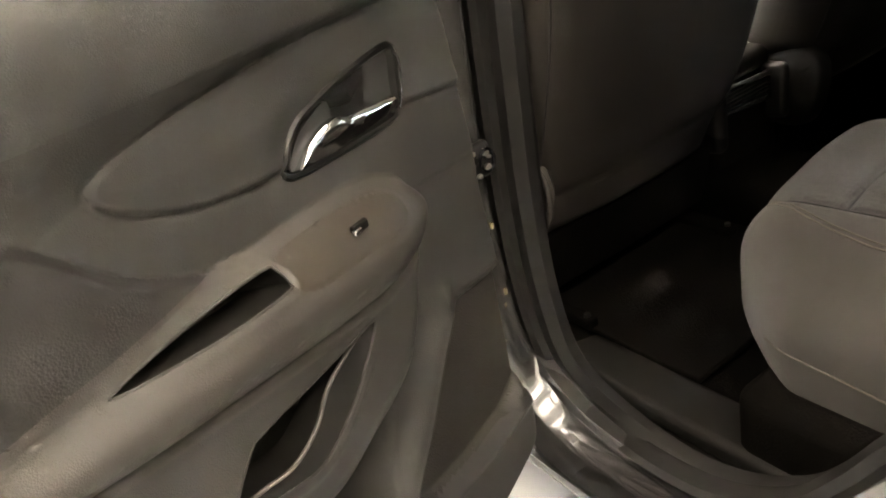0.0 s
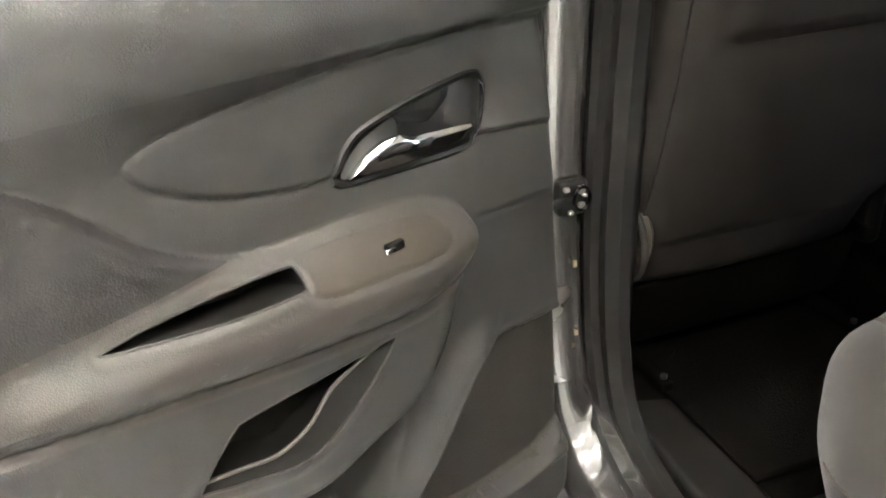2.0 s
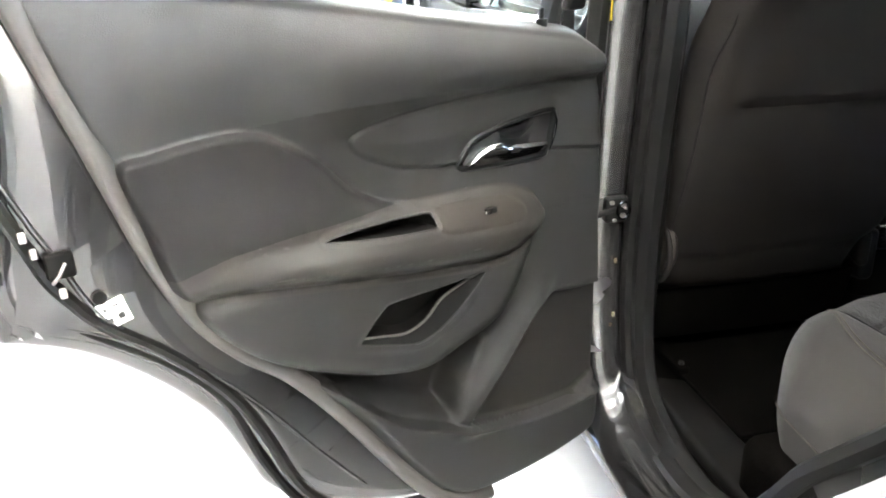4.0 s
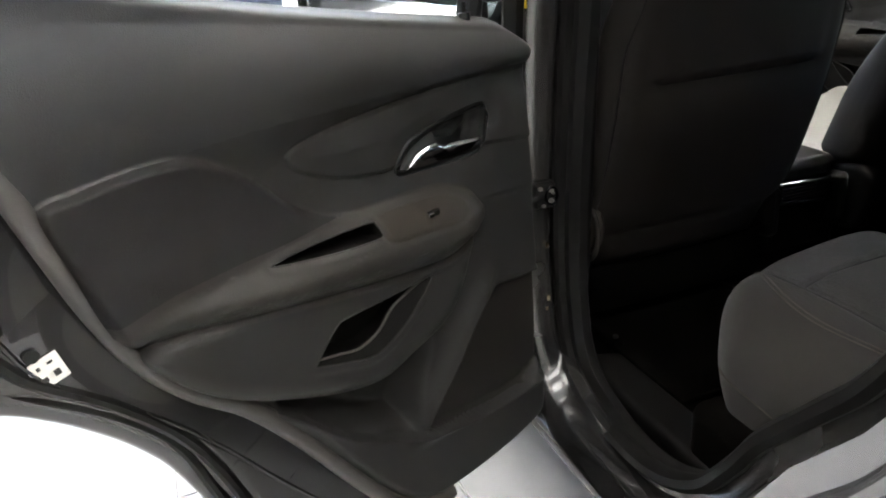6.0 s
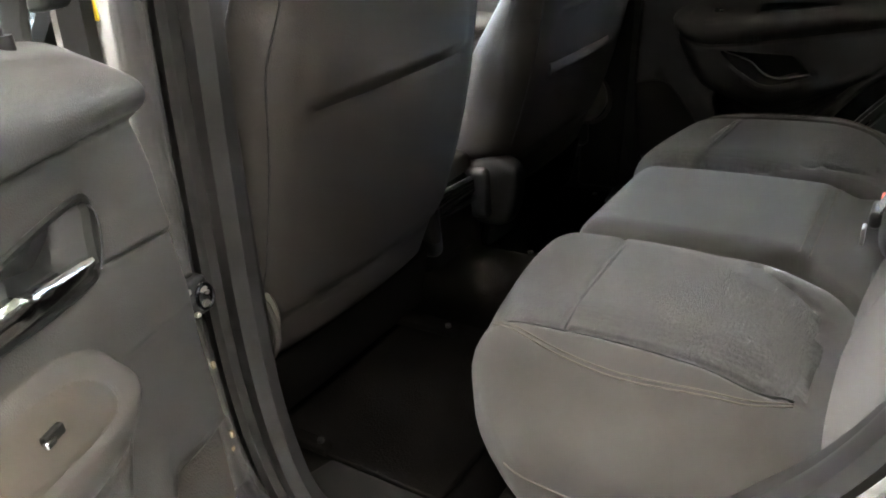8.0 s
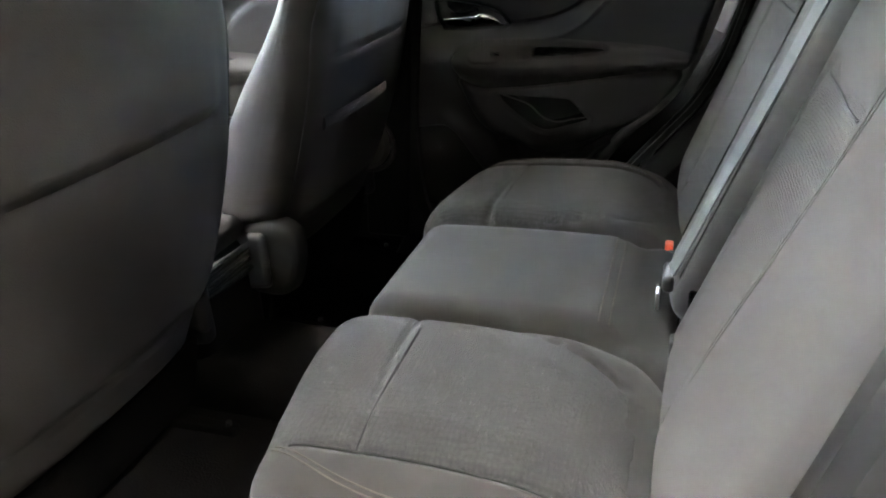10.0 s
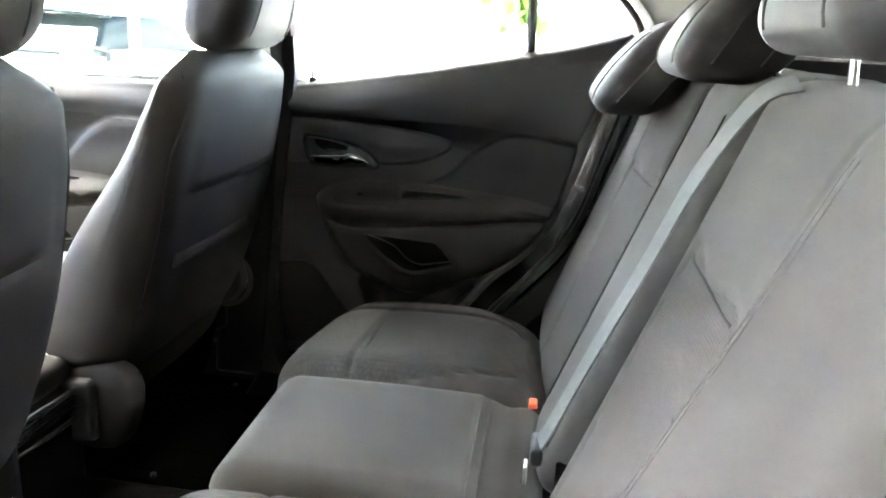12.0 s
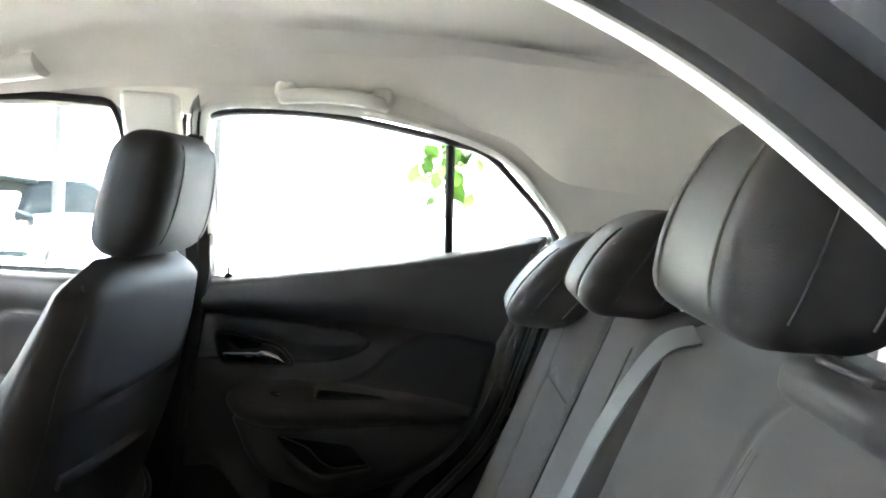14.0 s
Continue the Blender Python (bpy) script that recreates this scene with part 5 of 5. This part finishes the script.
def seam_part(points, r, mat, parent, name="seam"):
    return part(name, tube(points, r, 6), mat, parent)


def outer_cushion(sx):
    """sx -1: the one by the open door. Built for +x, mirrored."""
    MIRROR[0] = sx < 0
    x0, x1, y0, y1 = 0.155, 0.615, -0.715, -0.262
    cx, cy, w, L = (x0 + x1) / 2, (y0 + y1) / 2, x1 - x0, y1 - y0
    top, hgt = 0.588, 0.25
    inset = outline([(0.160, -0.20), (0.30, -0.17), (0.465, -0.20), (0.470, -0.30), (0.472, -0.45), (0.478, -0.56), (0.480, -0.622), (0.460, -0.660), (0.41, -0.670), (0.32, -0.664), (0.255, -0.640), (0.208, -0.55), (0.176, -0.44), (0.162, -0.32)], 5)
    def bend(v):
        v = v.copy()
        X, Y = snap(v[:, 0] + cx, v[:, 1] + cy, inset, 0.0024, v[:, 2] > 0.06)
        v[:, 0], v[:, 1] = X - cx, Y - cy
        up = smooth(-0.02, 0.085, v[:, 2])
        k = (v[:, 1] + L / 2) / L
        out = smooth(0.46, 0.615, X)
        v[:, 1] -= 0.085 * out ** 1.5 * smooth(0.3, 1.0, k)          # round the outer front corner
        v[:, 1] += 0.032 * smooth(0.50, 0.24, X) * smooth(0.5, 1.0, k)
        d, _ = signed(inset, X, Y)
        rise = 0.012 * np.sin(np.pi * np.clip(k, 0, 1)) + 0.010 * smooth(0.0, 0.06, d) - 0.035 * out ** 2 - 0.030 * smooth(0.35, 0.0, k)
        g = -0.006 * np.exp(-(d / 0.006) ** 2) * smooth(-0.285, -0.31, Y)
        seam = line_distance(X, Y, (0.178, -0.383), (0.468, -0.389))
        g -= 0.006 * np.exp(-(seam / 0.005) ** 2)
        v[:, 2] += up * (rise + g)
        v[:, 1] -= 0.05 * smooth(0.0, -0.12, v[:, 2]) * smooth(0.4, 1.0, k)   # front falls back under
        return v
    g = rbox((w, L, hgt), 0.070, 110, (cx, cy, top - hgt / 2), bend)
    rest, ins = split(g, lambda C: (signed(inset, C[:, 0], C[:, 1])[0] > 0) & (C[:, 2] > 0.535))
    c = part("outer_cushion", rest, M_CUSHION_SIDE, seat, "smooth cloth cushion border", recalc=False, sharp=False)
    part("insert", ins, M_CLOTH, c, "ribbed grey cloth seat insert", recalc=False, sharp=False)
    for o in (0.0, 0.007):
        P = drape(g, line((0.470 + o, -0.292, 0.55), (0.515 + o, -0.40, 0.55), (0.530 + o, -0.50, 0.55), (0.510 + o, -0.61, 0.55), (0.47 + o, -0.662, 0.55), n=40), 2, 1)
        seam_part(P, 0.0011, M_THREAD, c, "stitching")
    for pts in ([(0.180, -0.383, 0.6), (0.30, -0.386, 0.6), (0.468, -0.389, 0.6)], [(0.469, -0.31, 0.6), (0.470, -0.40, 0.6), (0.473, -0.48, 0.6), (0.478, -0.56, 0.6), (0.480, -0.622, 0.6), (0.460, -0.660, 0.6)]):
        P = drape(g, curve(pts, 8), 2, 1)
        seam_part(P - np.array([0, 0, 0.0004]), 0.0020, M_DARK, c)
    P = drape(g, [(x, 0, z) for x, z in curve([(0.17, 0.50), (0.30, 0.505), (0.42, 0.51), (0.50, 0.52)], 8)], 1, 1)
    seam_part(P, 0.0013, M_THREAD, c, "stitching")
    P = drape(g, [(0, y, z) for y, z in curve([(-0.37, 0.475), (-0.45, 0.47), (-0.55, 0.46), (-0.66, 0.45)], 8)], 0, 1)
    seam_part(P, 0.0013, M_THREAD, c, "stitching")
    MIRROR[0] = False


outer_cushion(-1)
outer_cushion(1)


def mid_bend(v):
    v = v.copy()
    k = (v[:, 1] + 0.225) / 0.45
    up = smooth(-0.02, 0.085, v[:, 2])
    Y = v[:, 1] - 0.485
    v[:, 2] += up * (0.006 * np.sin(np.pi * np.clip(k, 0, 1)) - 0.030 * smooth(-0.60, -0.66, Y) - 0.004 * np.exp(-((Y + 0.612) / 0.005) ** 2))
    v[:, 0] += np.where(v[:, 0] > 0, 1, -1) * 0.05 * smooth(0.25, 0.0, k)
    v[:, 1] -= 0.04 * smooth(0.0, -0.12, v[:, 2]) * smooth(0.4, 1.0, k)
    return v


mg = rbox((0.335, 0.45, 0.24), 0.045, 50, (0.0, -0.485, 0.592 - 0.12), mid_bend)
mc = part("middle_cushion", mg, M_CUSHION_SIDE, seat, "flat grey middle cushion")
for y in (-0.606, -0.620):
    seam_part(drape(mg, [(x, y, 0.58) for x in np.linspace(-0.14, 0.14, 24)], 2, 1), 0.001, M_THREAD, mc, "stitching")


def backrest(x0, x1, name, mat, inset=None, seams=(), hole=None):
    cx, w = (x0 + x1) / 2, x1 - x0
    zc, H = 0.845, 0.57
    def bend(v):
        v = v.copy()
        X, Zz = v[:, 0] + cx, v[:, 2] + zc
        if inset is not None:
            X, Zz = snap(X, Zz, inset, 0.0031, v[:, 1] > 0.03)
            v[:, 0], v[:, 2] = X - cx, Zz - zc
        fr = v[:, 1] > 0
        u = np.clip(np.abs(2 * v[:, 0] / w), 0, 1)
        dy = 0.018 * (1 - u ** 3)
        if inset is not None:
            d, _ = signed(inset, X, Zz)
            dy = dy - 0.003 * smooth(-0.05, 0.015, d) - 0.002 * np.exp(-(d / 0.009) ** 2) - 0.002 * np.exp(-(d / 0.009) ** 2) * smooth(0.90, 0.935, Zz)
        for a, b in seams:
            dy = dy - 0.002 * np.exp(-(line_distance(X, Zz, a, b) / 0.006) ** 2)
        v[:, 1] += smooth(-0.02, 0.06, v[:, 1]) * dy
        v[:, 1] -= 0.36 * v[:, 2]
        return v
    g = rbox((w, 0.15, H), 0.036, 120, (cx, -0.878, zc), bend)
    if inset is None:
        return part(name, g, mat, seat), g
    rest, ins = split(g, lambda C: (signed(inset, C[:, 0], C[:, 2])[0] > 0) & (C[:, 1] > -0.86 - 0.36 * (C[:, 2] - zc)))
    b = part(name, rest, mat, seat, recalc=False, sharp=False)
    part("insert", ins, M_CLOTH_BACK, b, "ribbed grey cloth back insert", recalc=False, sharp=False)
    return b, g


LI = outline([(-0.172, 0.943), (-0.28, 0.945), (-0.395, 0.945), (-0.372, 0.80), (-0.340, 0.64), (-0.335, 0.54), (-0.185, 0.54), (-0.170, 0.75)], 6)
b, g = backrest(-0.625, -0.112, "outer_backrest", M_CLOTH_SIDE, LI, [((-0.40, 0.945), (-0.43, 1.12))])
RI = np.array(LI) * np.array([-1, 1])
P = drape(g, [(x, 0, 0.944) for x in np.linspace(-0.385, -0.180, 20)], 1, 1)
seam_part(P - np.array([0, 0.0010, 0]), 0.0016, M_PIT, b)
for o in (0.0, 0.010):
    P = drape(g, [(x - o, 0, z) for x, z in curve([(-0.345, 0.60), (-0.375, 0.75), (-0.402, 0.90), (-0.425, 1.02), (-0.435, 1.09)], 6)], 1, 1)
    seam_part(P - np.array([0, 0.0004, 0]), 0.0004, M_SIDE_THREAD, b, "stitching")
b, g = backrest(0.155, 0.672, "outer_backrest", M_CLOTH_SIDE, RI[::-1], [((0.40, 0.945), (0.43, 1.12))])
P = drape(g, [(x, 0, 0.944) for x in np.linspace(0.180, 0.385, 20)], 1, 1)
seam_part(P - np.array([0, 0.0010, 0]), 0.0016, M_PIT, b)
b, g = backrest(-0.092, 0.150, "middle_backrest", M_CLOTH_SIDE)
for x in (-0.045, 0.105):
    seam_part(drape(g, [(x, 0, z) for z in np.linspace(0.62, 1.08, 30)], 1, 1), 0.0014, M_DARK, b)


# near-black sheet added in the groove, in place of the shade there
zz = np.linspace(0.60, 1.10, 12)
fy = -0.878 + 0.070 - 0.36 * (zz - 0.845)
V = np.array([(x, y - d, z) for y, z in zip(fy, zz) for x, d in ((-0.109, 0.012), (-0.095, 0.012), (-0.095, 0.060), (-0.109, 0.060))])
part("gap_shade", (V, grid_faces(len(zz), 4, False, True)), M_PIT, seat, "dark sheet for the shade between the split backrests")


def rear_headrest(cx, y, zc, h, w, lean, rise):
    def bend(v):
        v = v.copy()
        k = (v[:, 2] + h / 2) / h
        v[:, 0] *= 1 - 0.16 * smooth(0.40, 1.05, k)
        v[:, 1] += np.where(v[:, 1] > 0, 0.018 * np.sin(np.pi * np.clip(k, 0, 1)) - 0.10 * v[:, 0] ** 2, 0)
        v[:, 1] -= lean * v[:, 2]
        return v
    g = rbox((w, 0.118, h), 0.036, 40, (cx, y - 0.006, zc), bend)
    hr = part("headrest", g, M_LEATHER, seat, "dark grey vinyl headrest")
    for dy in (0.030, -0.022):
        for sx in (-1, 1):
            P = drape(g, [(0, y - 0.006 + dy - lean * q, zc + q) for q in np.linspace(-h / 2 + 0.022, h / 2 - 0.026, 20)], 0, sx)
            seam_part(P, 0.0012, M_DARK if dy > 0 else M_THREAD, hr, "side_seam")
    for dx in (-0.30 * w, 0.30 * w):
        P = drape(g, [(cx + dx * (1 - 0.13 * k), 0, zc - h / 2 + 0.02 + (h - 0.045) * k) for k in np.linspace(0, 1, 22)], 1, 1)
        seam_part(P, 0.0014, M_THREAD, hr, "stitching")
    for dx in (-0.085, 0.085):
        part("post", tube([(cx + dx, -0.945, 1.02), (cx + dx, -0.93, 1.10 + rise), (cx + dx, y - 0.01, zc)], 0.0045, 8), M_CHROME, hr)
        part("post_guide", tube([(cx + dx, -0.938, 1.095), (cx + dx, -0.935, 1.112)], [0.014, 0.010], 12), M_DARK, hr)


rear_headrest(-0.325, -0.926, 1.243, 0.180, 0.26, 0.32, 0.06)
rear_headrest(0.03, -0.890, 1.180, 0.128, 0.23, 0.60, 0.0)
rear_headrest(0.375, -0.838, 1.120, 0.155, 0.255, 0.75, 0.0)

# belts and buckles
belt = thing("seat_belt", (-0.1, -0.72, 0.60), "grey webbing seat belt hanging down the rear backrest", "seat belt")
C = curve([(-0.216, -0.896, 1.128), (-0.211, -0.862, 1.11), (-0.190, -0.822, 1.03), (-0.166, -0.785, 0.92), (-0.142, -0.742, 0.80), (-0.117, -0.706, 0.69), (-0.106, -0.692, 0.655)], 8)
nrm = np.array([-0.16, 0.93, 0.33])
V = []
for i, p in enumerate(C):
    t = C[min(i + 1, len(C) - 1)] - C[max(i - 1, 0)]
    t /= np.linalg.norm(t)
    a = np.cross(t, nrm)
    a /= np.linalg.norm(a)
    a = a * 0.0160
    q = np.cross(a, t)
    q = q / np.linalg.norm(q) * 0.0012
    V += [p - a - q, p + a - q, p + a + q, p - a + q]
part("webbing", (np.array(V), grid_faces(len(C), 4, False, True)), M_BELT, belt, "grey woven webbing")
part("tongue", rbox((0.022, 0.005, 0.026), 0.002, 4, (-0.116, -0.680, 0.622)), M_STEEL, belt, "steel belt tongue")
part("tongue_grip", rbox((0.055, 0.016, 0.024), 0.007, 6, (-0.106, -0.692, 0.650)), M_SATIN, belt, "dark grey tongue grip")
for bx, by, bz in ((0.195, -0.696, 0.526), (-0.135, -0.712, 0.545)):
    bk = thing("belt_buckle", (bx, by, 0.52), "black seat belt buckle on the rear bench", "buckle", "rear belt buckles")
    part("buckle_body", rbox((0.032, 0.024, 0.060), 0.006, 6, (bx, by, bz)), M_DARK, bk)
    if bx > 0:
        part("button", rbox((0.024, 0.014, 0.022), 0.003, 4, (bx, by + 0.008, bz + 0.027)), M_RED, bk, "red release button")
rb = thing("belt_guide", (-0.50, -0.9, 1.12), "dark padded belt guide on top of the rear backrest", "belt guide")
part("pad", rbox((0.13, 0.05, 0.032), 0.014, 6, (-0.50, -0.905, 1.140)), M_LEATHER, rb)
part("slot", rbox((0.07, 0.012, 0.006), 0.0025, 4, (-0.50, -0.898, 1.158)), M_DARK, rb)

# front doors' linings as seen between the seats
def front_door(mirrored):
    MIRROR[0] = mirrored
    s = -1 if mirrored else 1
    d = thing("front_car_door", (s * 0.75, 0.90, 0.27), "closed front car door with grey plastic lining", "car door", "front car doors")
    build_lining(d, 0.93, -0.03, 0.006)
    build_handle(d, 0.93, -0.03)
    part("forward_lining", rbox((0.03, 0.30, 0.66), 0.012, 6, (0.70, 1.07, 0.64)), M_TRIM, d)
    win = outline([(0.09, 1.00), (0.085, 1.20), (0.10, 1.36), (0.16, 1.385), (0.40, 1.372), (0.62, 1.28), (0.85, 1.13), (1.00, 1.01), (0.55, 0.995)], 5)
    prof = [(-0.002, 0.735), (0.001, 0.722), (0.008, 0.718), (0.016, 0.722), (0.016, 0.760), (0.0, 0.765), (-0.002, 0.735)]
    part("window_frame", tumble(sweep(win, prof)), M_DARK, d, "matt black window frame")
    g = part("window_glass", tumble(slab(win, 0.740, 0.743)), M_GLASS, d)
    g.visible_shadow = False
    m = part("mirror_housing", rbox((0.185, 0.10, 0.13), 0.04, 14, (0.865, 0.95, 1.018), lambda v: np.column_stack([v[:, 0], v[:, 1] * (1 - 0.8 * np.clip(v[:, 0], -0.1, 0.1)), v[:, 2]])), M_BLACKGLOSS, d, "black door mirror")
    part("mirror_glass", rbox((0.145, 0.004, 0.10), 0.0019, 3, (0.865, 0.897, 1.018)), M_MIRROR, m, "mirror glass")
    part("mirror_foot", rbox((0.10, 0.05, 0.04), 0.015, 5, (0.78, 0.97, 0.985)), M_BLACKGLOSS, m)
    MIRROR[0] = False


front_door(False)
front_door(True)
ws = part("windscreen", (np.array([(x, 1.22 - 0.85 * k - 0.05 * x * x, 1.0 + 0.43 * k - 0.03 * k * (1 - k)) for k in np.linspace(0, 1, 9) for x in np.linspace(-0.68 + 0.12 * k, 0.68 - 0.12 * k, 13)]), grid_faces(9, 13)), M_GLASS, body)
ws.visible_shadow = False
part("seat_pan", rbox((1.34, 0.03, 0.36), 0.008, 6, (0, -0.735, 0.44)), M_CARPET, body)
# scuff plates and mats
for sx in (-1, 1):
    MIRROR[0] = sx < 0
    part("sill_lining", rbox((0.03, 2.1, 0.16 if sx < 0 else 0.24), 0.010, 6, (0.690, 0.20, 0.205 if sx < 0 else 0.265)), M_PIT, body)
    part("kick_panel", rbox((0.03, 0.24, 0.40), 0.010, 6, (0.70, 0.18 if sx < 0 else 0.09, 0.50)), M_DARK, body)
    part("scuff_plate", rbox((0.110, 0.50, 0.04), 0.016, 10, (0.606, -0.265, 0.297), lambda v: np.column_stack([v[:, 0], v[:, 1], v[:, 2] + 0.25 * v[:, 0]])), M_PIT, body, "dark grey plastic scuff plate")
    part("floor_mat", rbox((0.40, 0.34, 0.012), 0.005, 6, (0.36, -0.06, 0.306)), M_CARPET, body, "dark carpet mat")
    for y0, zc in ((1.55, 0.335), (-1.16, 0.335)):
        wh = part("wheel", tube([(0.60, y0, zc), (0.62, y0, zc), (0.76, y0, zc), (0.785, y0, zc)], [0.30, 0.335, 0.335, 0.30], 36), M_TYRE, body, "black tyre on a dark rim")
        part("rim", tube([(0.775, y0, zc), (0.789, y0, zc)], [0.22, 0.20], 28), M_STEEL, wh)
    MIRROR[0] = False

# ---- floor tiles ----
S = 0.60
tile_mesh = bpy.data.meshes.new("tile")
q, e, c = S / 2 - 0.0025, 0.0015, S / 2 - 0.004
tile_mesh.from_pydata([(-q, -q, -0.012), (q, -q, -0.012), (q, q, -0.012), (-q, q, -0.012), (-q, -q, -e), (q, -q, -e), (q, q, -e), (-q, q, -e), (-c, -c, 0), (c, -c, 0), (c, c, 0), (-c, c, 0)], [], [(8, 9, 10, 11), (0, 1, 5, 4), (1, 2, 6, 5), (2, 3, 7, 6), (3, 0, 4, 7), (4, 5, 9, 8), (5, 6, 10, 9), (6, 7, 11, 10), (7, 4, 8, 11)])
tile_mesh.materials.append(M_TILE)
far_v, far_f = [], []
base = [tuple(v.co) for v in tile_mesh.vertices]
polys = [tuple(p.vertices) for p in tile_mesh.polygons]
for i in range(22):
    for j in range(32):
        x, y = HX0 + 0.1 + S * i, HY0 + 0.03 + S * j
        if x > HX1 - 0.25 or y > HY1 - 0.25:
            continue
        if -6.0 < x < 1.2 and -3.2 < y < 6.2:
            t = new("tile", tile_mesh)
            t.parent = floor
            t.location = Vector((x, y, 0)) - floor.location
        else:
            k = len(far_v)
            far_v += [(a + x, b + y, z) for a, b, z in base]
            far_f += [tuple(i2 + k for i2 in p) for p in polys]
ft = part("tile_field", (np.array(far_v), far_f), M_TILE, floor, flat=True, recalc=False)
ft["kind"] = "stuff"
